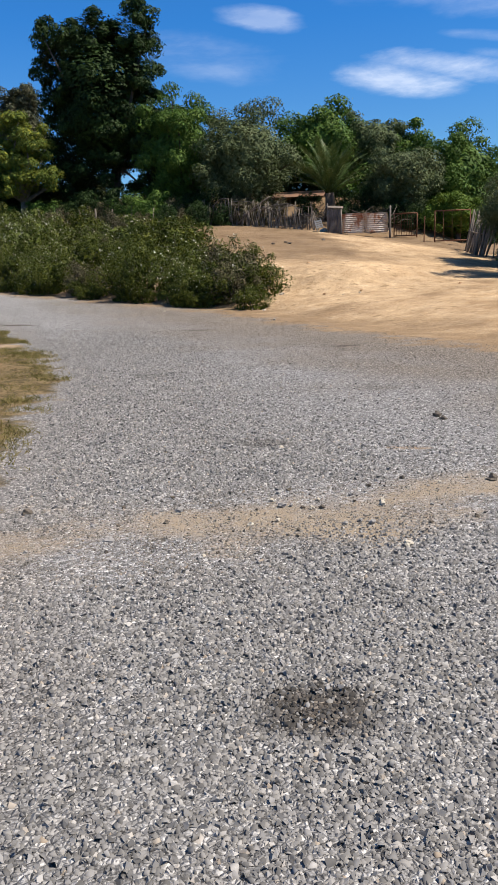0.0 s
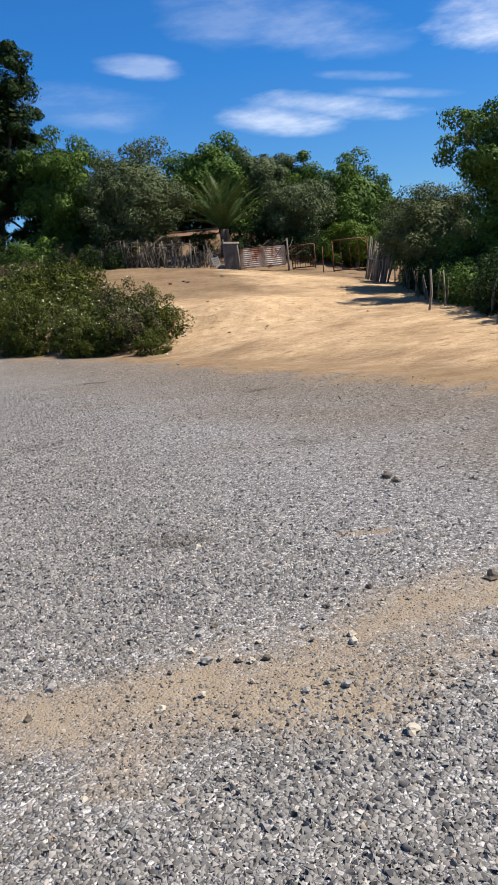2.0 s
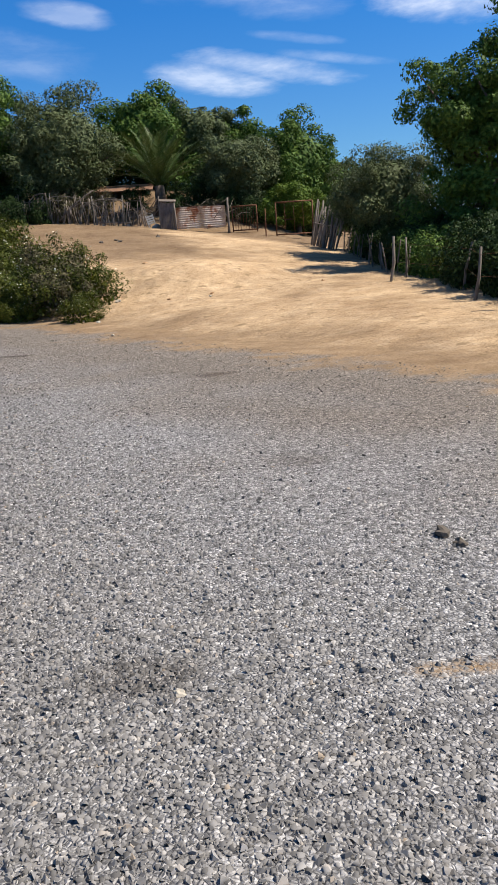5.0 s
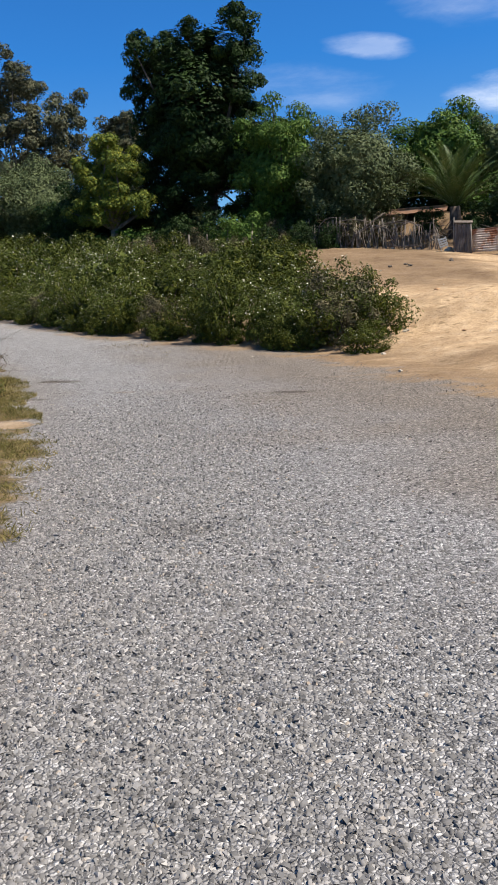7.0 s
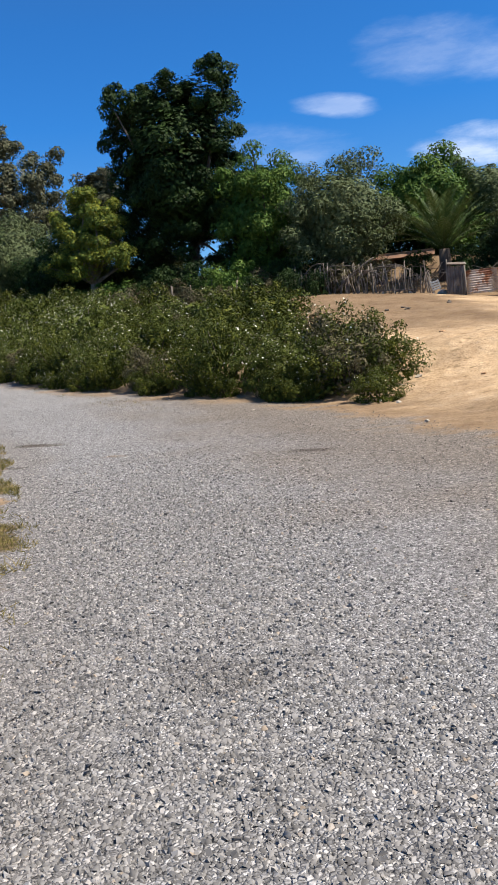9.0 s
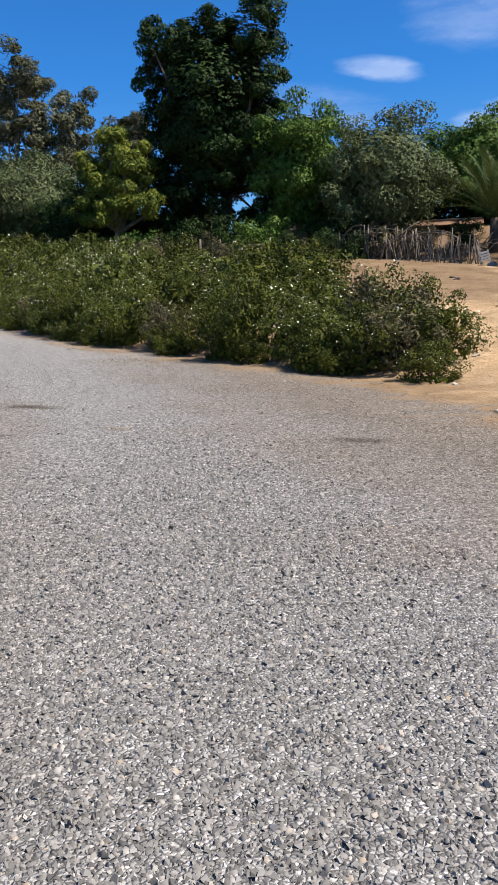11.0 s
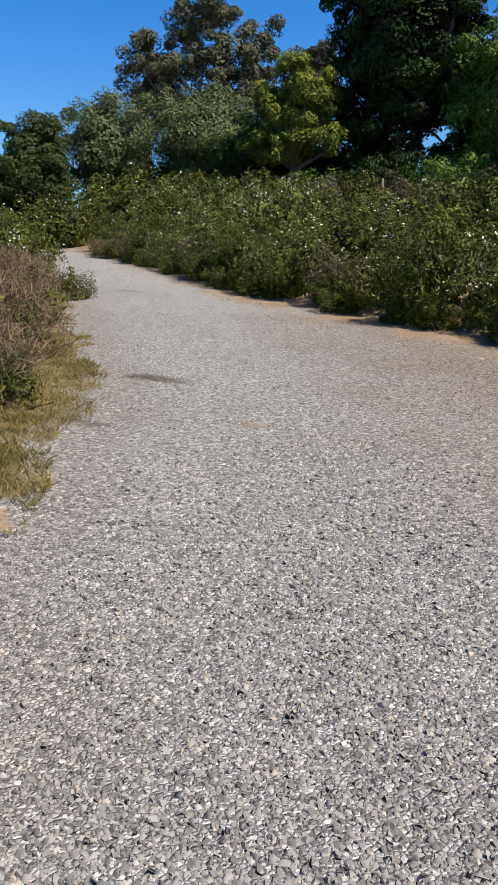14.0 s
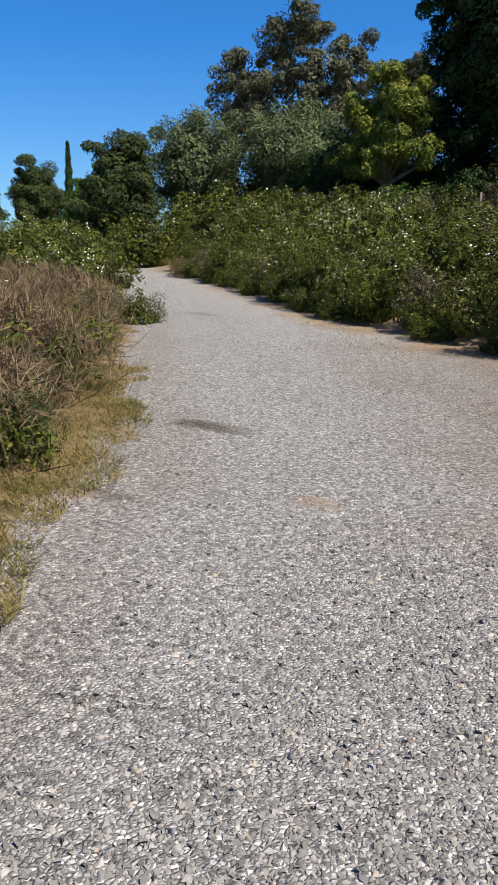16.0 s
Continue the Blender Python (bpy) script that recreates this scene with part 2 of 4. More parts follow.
def stone_material(name, stops):
    m = Mat(name, 0.85)
    rnd = m.n.new("ShaderNodeNewGeometry").outputs["Random Per Island"]
    c = m.mix(m.noise(60), m.ramp(rnd, stops), (0.75, 0.74, 0.72), "MULTIPLY")
    c = m.mix(m.attr("dust"), c, m.mix(0.75, c, (0.82, 0.70, 0.56), "MULTIPLY"))
    return m.color(m.mix(m.attr("stain"), c, m.mix(1.0, c, (0.30, 0.285, 0.27), "MULTIPLY"))).m


CHIPS = stone_material("grey_stone_chips", [(0, g(.105, .102, .1)), (.25, g(.172, .167, .164)), (.6, g(.23, .223, .218)), (.9, g(.30, .29, .283)), (.97, g(.45, .432, .412)), (1, g(.34, .275, .21))])
PALE_STONE = stone_material("pale_stone", [(0, g(.38, .325, .25)), (1, g(.50, .45, .37))])
GREY_STONE = stone_material("grey_stone", [(0, g(.20, .19, .18)), (1, g(.30, .285, .27))])
DARK_STONE = stone_material("dark_stone", [(0, g(.075, .062, .05)), (1, g(.125, .104, .082))])

# ---- the lie of the land ----


def soft(x, k=1.0):
    x = np.asarray(x, float) / k
    return k * np.where(x > 30, x, np.log1p(np.exp(np.minimum(x, 30))))


def ledge(lo, hi, x):
    t = np.clip((x - lo) / (hi - lo), 0, 1)
    return t * t * (3 - 2 * t)


def uv(x, y):
    """Along the road's first bearing, and across it."""
    return -0.6 * x + 0.8 * y, 0.8 * x + 0.6 * y


def road_left(u):
    return 1.25 - 0.33 * soft(8 - u, 1.0) - 0.26 * ledge(17.0, 19.5, u) - 0.045 * np.clip(u - 17, 0, 40) ** 1.5


def foot(u):
    """Where the slope beside the road begins."""
    return np.minimum(9.0, road_left(u) + 4.2 + 0.36 * soft(27 - u, 2.0))


def road_right(u):
    return np.minimum(7.9, foot(u) - 0.75)


def land(x, y):
    x, y = np.asarray(x, float), np.asarray(y, float)
    u, v = uv(x, y)
    base = 0.05 * soft(np.minimum(u, 75) - 17, 2.0)
    rise = 1.45 + 1.25 * np.tanh(-(x - 1.5) * 0.104)
    p = np.clip((v - foot(u)) / 17.5, 0, 1)
    near = np.clip(1.5 - np.hypot(x, y - 30) / 120, 0, 1)
    hill = rise * (1 - (1 - p) ** 1.6) * near
    t = np.clip((v - foot(u) - 18.5) / 7.0, 0, 1)
    beyond = (0.04 * np.clip(v - foot(u) - 17.5, 0, 30) + 1.7 * t * t * (3 - 2 * t) * np.clip(1 - (x + 1) / 5, 0, 1)) * near
    return base + hill + beyond


def wobble(x, y, s, k):
    """Cheap smooth noise, about -1 to 1."""
    a = np.sin(x * s + 1.3 * k + 1.7 * np.sin(y * s * 0.83 + k)) + np.sin(y * s * 1.19 - 2.1 * k + 1.4 * np.sin(x * s * 0.71 - k))
    b = np.sin(x * s * 2.3 - k + np.sin(y * s * 2.9)) * np.sin(y * s * 2.1 + 2 * k + np.sin(x * s * 3.1))
    return 0.36 * a + 0.28 * b


def axis(lo, hi, step, far):
    out = list(np.arange(lo, hi + step / 2, step))
    d, a, b = step, lo, hi
    while a > -far or b < far:
        d *= 1.17
        a, b = a - d, b + d
        out = [a] + out + [b]
    return np.array(out)


def spot(x, y, cx, cy, rx, ry, turn=0.0):
    c, s = math.cos(turn), math.sin(turn)
    dx, dy = x - cx, y - cy
    r = np.hypot((c * dx + s * dy) / rx, (-s * dx + c * dy) / ry) + 0.25 * wobble(x, y, 9, 3)
    return 1 - ledge(0.6, 1.15, r)


def stains(x, y):
    """Dark patches of tar and damp on the gravel."""
    out = np.zeros_like(x)
    for cx, cy, rx, ry, a in ((0.85, -1.71, 0.25, 0.2, 1.0), (-8.88, 14.9, 0.55, 0.17, 1.0), (-3.56, 13.42, 0.45, 0.16, 0.8), (-8.05, 12.75, 0.3, 0.13, 0.8),
                              (0.76, 5.37, 0.35, 0.2, 0.5), (0.07, 9.85, 0.3, 0.14, 0.7), (-2.4, 6.31, 0.3, 0.25, 0.4), (-16.2, 23.2, 0.6, 0.2, 0.5), (-0.1, 2.35, 0.35, 0.15, 0.6)):
        out = np.maximum(out, a * spot(x, y, cx, cy, rx, ry))
    return out


def build_ground():
    xs, ys = axis(-14, 7, 0.15, 2600), axis(-3, 41, 0.15, 2600)
    X, Y = np.meshgrid(xs, ys)
    U, V = uv(X, Y)
    left, right = road_left(U), road_right(U)
    n1, n2 = wobble(X, Y, 1.9, 1), wobble(X, Y, 6.5, 2)
    soil = ledge(-1.9, 0.9, V - right + 0.65 * n1 + 0.4 * n2)
    turf = ledge(0.12, -0.7, V - left + 0.25 * n1 + 0.25 * n2)
    # worn sandy band across the gravel
    band = 1 - ledge(0.0, 1.0, np.abs(U - 0.2 + 0.16 * V - 0.1 * n1) * (0.95 - 0.25 * ledge(0.8, -0.6, V)) + 0.3 * n1 + 0.25 * n2)
    band *= ledge(-2.6, -0.6, V) * ledge(8.0, 2.5, V)
    band *= np.clip(0.86 + 0.28 * wobble(X, Y, 2.6, 8) + 0.22 * wobble(X, Y, 8.0, 4), 0.2, 1)
    soil = np.maximum(soil, band * 0.66)
    for cx, cy, rx, ry, a in ((-6.66, 13.54, 0.36, 0.22, 0.52), (1.17, 2.24, 0.25, 0.16, 0.6), (-6.85, 10.35, 0.5, 0.42, 0.95), (-8.1, 12.2, 0.25, 0.8, 0.45)):
        k = spot(X, Y, cx, cy, rx, ry) * a
        soil, turf = np.maximum(soil, k), turf * (1 - k)
    pale = (0.42 + 0.3 * n2) * spot(X, Y, -6.95, 10.35, 0.42, 0.36)
    stain = stains(X, Y)
    # scattered dry tufts and litter on the bare slope
    dry = 0.5 * ledge(0.25, 0.8, wobble(X, Y, 0.7, 5) + 0.4 * wobble(X, Y, 3.0, 6))
    dry = np.maximum(dry, 0.8 * (1 - ledge(0.3, 3.0, V - right + 0.9 * n1 + 0.4 * n2)))
    dry = np.maximum(dry, ledge(-1.2, -2.8, X + (Y - 33) * 0.3 + 0.6 * n1) * ledge(25, 28, Y + 0.8 * n1))
    dry = np.maximum(dry, ledge(17.6, 18.6, V - foot(U) + 0.4 * n1))
    field = ledge(45, 90, np.hypot(X, Y - 20))
    behind = ledge(5.5, 12.0, V - right)
    Z = land(X, Y) + 0.012 * n1 + 0.004 * n2
    Z = Z + soil * (0.035 * wobble(X, Y, 0.8, 7) + 0.008 * wobble(X, Y, 4.1, 3) + 0.012 * n2) * ledge(0.5, 3, V - right) + 0.03 * turf * (1 + n2)
    Z = Z + 0.5 * wobble(X, Y, 0.05, 9) * field
    bank = 1 - ledge(0.1, 1.2, np.hypot((X + 1.1) / 3.3, (Y - 23.0) / 2.4) + 0.1 * n1)
    Z = Z + bank * (0.42 + 0.02 * n2 + 0.045 * wobble(X, Y, 2.3, 2)) - 0.1 * ledge(0.45, 0.8, wobble(X, Y, 3.4, 5)) * bank * ledge(-0.6, -1.6, X)
    soil = soil * (1 - 0.4 * ledge(17, 20, U) * (1 - ledge(1.2, 2.2, V - right)))
    brown = ledge(2.6, 6.4, V + 0.9 * n1)
    brown = np.maximum(brown, 0.4 * (1 - ledge(0.2, 0.9, np.abs(V - left) + 0.3 * n1)))
    h, w = X.shape
    idx = np.arange(h * w).reshape(h, w)
    faces = np.stack([idx[:-1, :-1], idx[:-1, 1:], idx[1:, 1:], idx[1:, :-1]], -1).reshape(-1, 4)
    me = mesh_from("ground", np.stack([X, Y, Z], -1).reshape(-1, 3), faces, GROUND, True)
    for name, data in (("soil", soil), ("turf", np.maximum(turf, field * 0.8)), ("brown", brown), ("stain", stain), ("dry", np.clip(dry - pale, 0, 1)), ("pale", np.maximum(pale, 0.85 * band))):
        a = me.attributes.new(name, "FLOAT", "POINT")
        a.data.foreach_set("value", np.clip(data, 0, 1).astype(np.float32).ravel())
    return tagged(new("ground", me), "grey gravel track beside ochre dirt and dry turf", "ground", kind="structure")


def mesh_from(name, verts, faces, material, smooth=False):
    """A mesh from arrays; every face has as many corners as the others."""
    verts, faces = np.asarray(verts, np.float32), np.asarray(faces, np.int32)
    me = bpy.data.meshes.new(name)
    k = faces.shape[1]
    me.vertices.add(len(verts))
    me.vertices.foreach_set("co", verts.ravel())
    me.loops.add(faces.size)
    me.loops.foreach_set("vertex_index", faces.ravel())
    me.polygons.add(len(faces))
    me.polygons.foreach_set("loop_start", np.arange(0, faces.size, k, dtype=np.int32))
    me.polygons.foreach_set("use_smooth", np.full(len(faces), smooth))
    me.update(calc_edges=True)
    me.validate()
    me.materials.append(material)
    return me


def z_at(x, y):
    return float(land(x, y))


build_ground()

# ---- helpers for things ----


def part(name, data, material, parent, label=""):
    """Links a bmesh or a mesh as one object under a thing or a part."""
    if isinstance(data, bmesh.types.BMesh):
        me = bpy.data.meshes.new(name)
        data.to_mesh(me)
        data.free()
        me.materials.append(material)
    else:
        me = data
    ob = new(name, me)
    ob.parent = parent
    return tagged(ob, label)


def thing(name, x, y, label, category, group="", z=None, turn=0.0, scale=1.0):
    ob = new(name)
    ob.empty_display_size = 0.2
    ob.matrix_world = pose(x, y, z_at(x, y) if z is None else z, 0, 0, turn) @ Matrix.Scale(scale, 4)
    return tagged(ob, label, category, group)


def tube(bm, pts, radii, seg=7, knots=0.0, rng=None):
    """A tapered tube along points, closed at its ends."""
    rings = []
    pts = [Vector(p) for p in pts]
    for i, p in enumerate(pts):
        d = (pts[min(i + 1, len(pts) - 1)] - pts[max(i - 1, 0)]).normalized()
        a = d.orthogonal().normalized()
        b = d.cross(a)
        ring = []
        for k in range(seg):
            t = 2 * math.pi * k / seg
            r = radii[i] * (1 + (rng.uniform(-knots, knots) if rng else 0))
            ring.append(bm.verts.new(p + (a * math.cos(t) + b * math.sin(t)) * r))
        rings.append(ring)
    for r0, r1 in zip(rings, rings[1:]):
        for k in range(seg):
            f = bm.faces.new((r0[k], r0[(k + 1) % seg], r1[(k + 1) % seg], r1[k]))
            f.smooth = True
    bm.faces.new(rings[0][::-1])
    bm.faces.new(rings[-1])


def box(bm, sx, sy, sz, at=(0, 0, 0), bevel=0.0, turn=None):
    m = Matrix.Translation(at) @ (turn or Matrix()) @ Matrix.Diagonal((sx, sy, sz, 1))
    vs = bmesh.ops.create_cube(bm, size=1, matrix=m)["verts"]
    if bevel:
        es = list({e for v in vs for e in v.link_edges})
        bmesh.ops.bevel(bm, geom=es, offset=bevel, segments=1, affect="EDGES")


def leaves(name, places, outward, size, rng, material, aspect=0.5, droop=0.0):
    """One small folded blade at each place, facing roughly outward."""
    n = len(places)
    nrm = outward + rng.normal(0, 0.42, (n, 3))
    nrm /= np.linalg.norm(nrm, axis=1, keepdims=True) + 1e-9
    rnd = rng.normal(0, 1, (n, 3))
    rnd[:, 2] -= droop
    a = np.cross(nrm, rnd)
    a /= np.linalg.norm(a, axis=1, keepdims=True) + 1e-9
    b = np.cross(nrm, a)
    s = size * rng.uniform(0.6, 1.35, (n, 1))
    v = np.stack([places - b * s - a * s * aspect, places - b * s + a * s * aspect, places + b * s + nrm * s * 0.3], 1)
    return mesh_from(name, v.reshape(-1, 3), np.arange(n * 3).reshape(n, 3), material)


def clumps(rng, count, radii, middle, shell=0.45, low=-0.9):
    """Centres of clumps of leaves in an uneven ellipsoid."""
    d = rng.normal(0, 1, (count * 3, 3))
    d /= np.linalg.norm(d, axis=1, keepdims=True)
    d = d[d[:, 2] > low][:count]
    r = rng.uniform(shell, 1.0, (len(d), 1)) ** 0.7
    bulge = 1 + 0.16 * np.sin(3 * d[:, :1] + 5 * d[:, 1:2] + rng.uniform(0, 6)) + 0.1 * np.sin(7 * d[:, 2:] + 4 * d[:, :1])
    return d * r * bulge * np.array(radii) + np.array(middle)


def leaf_places(rng, centres, radius, each, flat=0.8):
    """Leaves gathered on the outer skin of each clump, thicker on its upper side."""
    n = len(centres)
    rr = radius * rng.uniform(0.65, 1.3, n)
    d = rng.normal(0, 1, (n, each, 3))
    d[..., 2] += 0.35
    d /= np.linalg.norm(d, axis=2, keepdims=True)
    r = 1.0 - np.abs(rng.normal(0, 0.2, (n, each, 1))) + rng.normal(0, 0.06, (n, each, 1))
    r *= 1 + 0.2 * np.sin(5 * d[..., :1] + 4 * d[..., 1:2] + rng.uniform(0, 6, (n, 1, 1))) * np.sin(6 * d[..., 2:] + 3 * d[..., :1])
    off = d * r * rr[:, None, None] * np.array((1, 1, flat))
    out = d + np.array((0, 0, 0.25))
    return (centres[:, None, :] + off).reshape(-1, 3), out.reshape(-1, 3)


def tree(name, label, x, y, top, width, seed, material, bottom=0.25, bark=None, count=90, clump=0.15, each=150, leaf=0.12, aspect=0.55,
         lobes=None, stems=1, trunk=0.035, droop=0.0, shell=0.4, depth=1.0, category="tree", lean=0.0, group="", inner=9000):
    """A tapered trunk with limbs that carry clumps of leaves. lobes: further ellipsoids (dx, dz, rx, rz) in shares of the height."""
    rng = np.random.default_rng(seed)
    z0 = z_at(x, y)
    h = top - z0
    ob = thing(name, x, y, label, category, group)
    zb = bottom * h
    sets = [(lean * h, (zb + h) / 2, width / 2, (h - zb) / 2)] if lobes is None else [(a * h, b * h, c * h, d * h) for a, b, c, d in lobes]
    cs = []
    total = sum(c * d for _, _, c, d in sets)
    for cx, cz, rx, rz in sets:
        k = max(6, int(count * rx * rz / total))
        cs.append(clumps(rng, k, (rx * 0.88, rx * 0.88 * depth, rz * 0.9), (cx, rng.uniform(-0.1, 0.1) * rx, cz), shell))
    cs = np.concatenate(cs)
    rad = 0.78 * clump * (width if lobes is None else 2 * max(s[2] for s in sets))
    bm = bmesh.new()
    r0 = trunk * h
    ends = cs[rng.choice(len(cs), min(len(cs), 26), False)]
    for s in range(stems):
        foot_x, foot_y = rng.uniform(-0.03, 0.03, 2) * h * (stems > 1)
        bend = rng.uniform(-0.04, 0.04, 2) * h
        fork = Vector((bend[0] + lean * h * 0.5, bend[1], max(zb * 1.05, 0.22 * h)))
        tube(bm, [(foot_x, foot_y, -0.25), (foot_x + bend[0] * 0.2, foot_y, 0.12 * h), (foot_x + bend[0] * 0.7, bend[1] * 0.5, fork.z * 0.6), fork],
             [r0 * 1.5, r0 * 1.05, r0 * 0.9, r0 * 0.8], 9, 0.12, random)
        for e in ends[s::stems]:
            e = Vector(e)
            mid = fork.lerp(e, 0.5) + Vector((rng.uniform(-1, 1), rng.uniform(-1, 1), rng.uniform(0.2, 1.2))) * 0.06 * h
            tube(bm, [fork, fork.lerp(mid, 0.55), mid, e], [r0 * 0.5, r0 * 0.36, r0 * 0.24, r0 * 0.06], 5, 0.1, random)
    part("trunk", bm, bark or BARK, ob)
    p, o = leaf_places(rng, cs, rad, int(each * 1.25))
    keep = p[:, 2] > 0.04
    part("crown", leaves("crown", p[keep], o[keep], leaf * 0.76, rng, material, aspect, droop), material, ob)
    d = rng.normal(0, 1, (inner, 3))
    d *= rng.uniform(0, 1, (inner, 1)) ** 0.4 / np.linalg.norm(d, axis=1, keepdims=True)
    which = rng.choice(len(sets), inner, p=np.array([c * e for _, _, c, e in sets]) / total)
    box_ = np.array([(c * 0.7, c * 0.7 * depth, e * 0.74) for _, _, c, e in sets])[which]
    mid_ = np.array([(a, 0, b) for a, b, _, _ in sets])[which]
    q = d * box_ + mid_
    q = q[q[:, 2] > 0.15]
    part("inner_crown", leaves("inner_crown", q, q - np.array((0, 0, h * 0.5)), leaf * 1.15, rng, material, 0.6, droop), material, ob)
    return ob


def cypress():
    """A slim cone of dense dark sprays on a straight trunk."""
    rng = np.random.default_rng(27)
    x, y = -73.4, 66.2
    ob = thing("cypress_tree", x, y, "slim dark cypress on the skyline", "tree")
    h = 14.8 - ob.location.z
    bm = bmesh.new()
    tube(bm, [(0, 0, -0.3), (0, 0, h * 0.5), (0, 0, h * 0.97)], [0.2, 0.12, 0.02])
    part("trunk", bm, BARK, ob)
    n = 9000
    z = rng.uniform(0.02, 1, n)
    r = 0.85 * (1 - z) ** 0.75 * np.minimum(1, z * 9 + 0.3) * np.sqrt(rng.uniform(0.25, 1.0, n)) * (1 + 0.2 * np.sin(z * 60))
    a = rng.uniform(0, 2 * math.pi, n)
    p = np.stack([r * np.cos(a), r * np.sin(a), z * h], 1)
    o = np.stack([np.cos(a), np.sin(a), np.full(n, 0.8)], 1)
    part("crown", leaves("crown", p, o, 0.16, rng, LEAF_DARK, 0.4), LEAF_DARK, ob)


# ---- trees beyond the fence and on the far slope ----
tree("dark_spreading_tree", "tall dark green tree with dense drooping foliage behind the fence", -17.6, 45.6, 17.0, 10, 11, LEAF_DARK, inner=24000, count=300, each=337, leaf=0.115,
     lobes=[(-.19, .79, .17, .18), (-.02, .87, .15, .15), (.16, .87, .14, .15), (.19, .7, .14, .16), (.0, .68, .3, .22), (-.2, .6, .15, .16), (-.04, .48, .26, .22), (.24, .4, .2, .2), (-.2, .32, .16, .2), (.30, .2, .18, .2), (-.08, .25, .2, .2), (.04, .38, .22, .17), (.2, .12, .14, .14)], clump=0.1, trunk=0.028)
tree("drooping_green_tree", "mid green tree with hanging sprays of leaves", -12.8, 44.8, 11.9, 5.4, 12, LEAF_FRESH, bottom=0.0, count=100, each=308, leaf=0.098, droop=1.0)
tree("yellow_green_tree", "small tree with yellow green new leaves and a pale trunk", -22.4, 43.0, 10.9, 7.4, 13, LEAF_YELLOW, inner=2000, lobes=[(-.03, .86, .15, .14), (-.2, .69, .16, .14), (.17, .7, .16, .16), (.0, .56, .22, .16), (.22, .44, .15, .13), (-.24, .43, .15, .12), (.0, .38, .22, .12)], clump=0.17, count=100, each=260, leaf=0.090, bark=BARK_PALE, shell=0.5)
tree("gum_tree", "tall grey brown gum tree with open airy crown", -46.5, 70.0, 25.0, 15, 14, LEAF_GUM, inner=3000, count=230, each=249, leaf=0.164, stems=2, clump=0.1,
     lobes=[(-.02, .84, .2, .17), (-.29, .65, .18, .19), (.2, .66, .2, .22), (-.05, .55, .27, .18), (.24, .42, .2, .15), (-.32, .45, .15, .13)], trunk=0.02, bark=BARK_PALE)
tree("gum_tree", "smaller grey brown gum tree far behind", -36.0, 71.0, 19.6, 6, 31, LEAF_GUM, bottom=0.3, count=60, each=210, leaf=0.164, trunk=0.02, bark=BARK_PALE)
tree("olive_tree", "silvery olive tree behind the post fence", -8.2, 43.6, 10.5, 6.4, 15, LEAF_OLIVE, bottom=0.06, count=110, each=308, leaf=0.090, aspect=0.5, stems=2)
tree("broad_green_tree", "green broadleaf tree behind the palm", -4.4, 50.0, 11.3, 6.4, 16, LEAF_FRESH, bottom=0.0, count=90, each=278, leaf=0.115)
tree("olive_tree", "silvery olive tree beyond the palm", -1.0, 50.0, 10.8, 5.0, 17, LEAF_OLIVE, bottom=0.0, count=70, each=264, leaf=0.107, aspect=0.5)
tree("broad_green_tree", "rounded bright green tree beyond the gate", 4.1, 44.5, 8.5, 5.2, 18, LEAF_FRESH, bottom=0.0, count=90, each=294, leaf=0.098)
tree("olive_tree", "olive tree with low crown just behind the gate", 1.0, 42.0, 7.5, 4.8, 19, LEAF_OLIVE, bottom=0.1, count=90, each=294, leaf=0.082, aspect=0.5)
tree("broad_green_tree", "green broadleaf tree between the olives", 1.2, 50.5, 9.6, 4.6, 32, LEAF_FRESH, bottom=0.0, count=60, each=264, leaf=0.115)
tree("green_shrub", "bright green shrub behind the wire gate", 3.8, 40.2, 4.9, 3.4, 20, LEAF_BRIGHT, bottom=0.0, count=40, each=323, leaf=0.057, category="shrub", stems=3)
tree("olive_tree", "olive tree leaning over the stake fence", 5.75, 27.4, 4.6, 3.9, 21, LEAF_OLIVE, bottom=0.2, count=100, each=337, leaf=0.053, aspect=0.5, stems=3, lean=-0.02)
tree("olive_tree", "low olive tree beside the stake fence", 6.2, 31.5, 4.7, 4.0, 33, LEAF_OLIVE, bottom=0.0, count=80, each=264, leaf=0.061, aspect=0.5, stems=3)
tree("walnut_tree", "big broadleaf tree with dark shaded underside", 8.5, 23.6, 7.9, 6.0, 22, LEAF_FRESH, inner=9000, count=330, each=280, leaf=0.070, clump=0.1,
     lobes=[(-.0, .42, .40, .3), (.06, .86, .2, .15), (-.2, .66, .22, .18), (.34, .6, .3, .27), (-.1, .2, .34, .2), (.5, .3, .3, .25), (-.05, .6, .3, .2)])
tree("olive_tree", "pale olive tree by the bend of the track", -37.4, 46.8, 11.4, 7.0, 23, LEAF_OLIVE, bottom=0.1, count=90, each=278, leaf=0.107, aspect=0.5)
tree("olive_tree", "pale olive tree by the bend of the track", -31.5, 49.0, 11.2, 8, 24, LEAF_OLIVE, bottom=0.1, count=100, each=278, leaf=0.107, aspect=0.5)
tree("dome_tree", "dark dome-shaped evergreen tree beyond the scrub", -38.6, 41.6, 9.8, 5.2, 25, LEAF_PINE, bottom=0.0, count=110, each=320, leaf=0.098)
tree("dome_tree", "low dark green tree on the far slope", -51.8, 45.5, 9.6, 4.8, 26, LEAF_PINE, bottom=0.0, count=70, each=278, leaf=0.107)
tree("dome_tree", "low green tree on the far slope", -46.0, 46.0, 8.6, 4.6, 35, LEAF_FRESH, bottom=0.0, count=60, each=249, leaf=0.107)
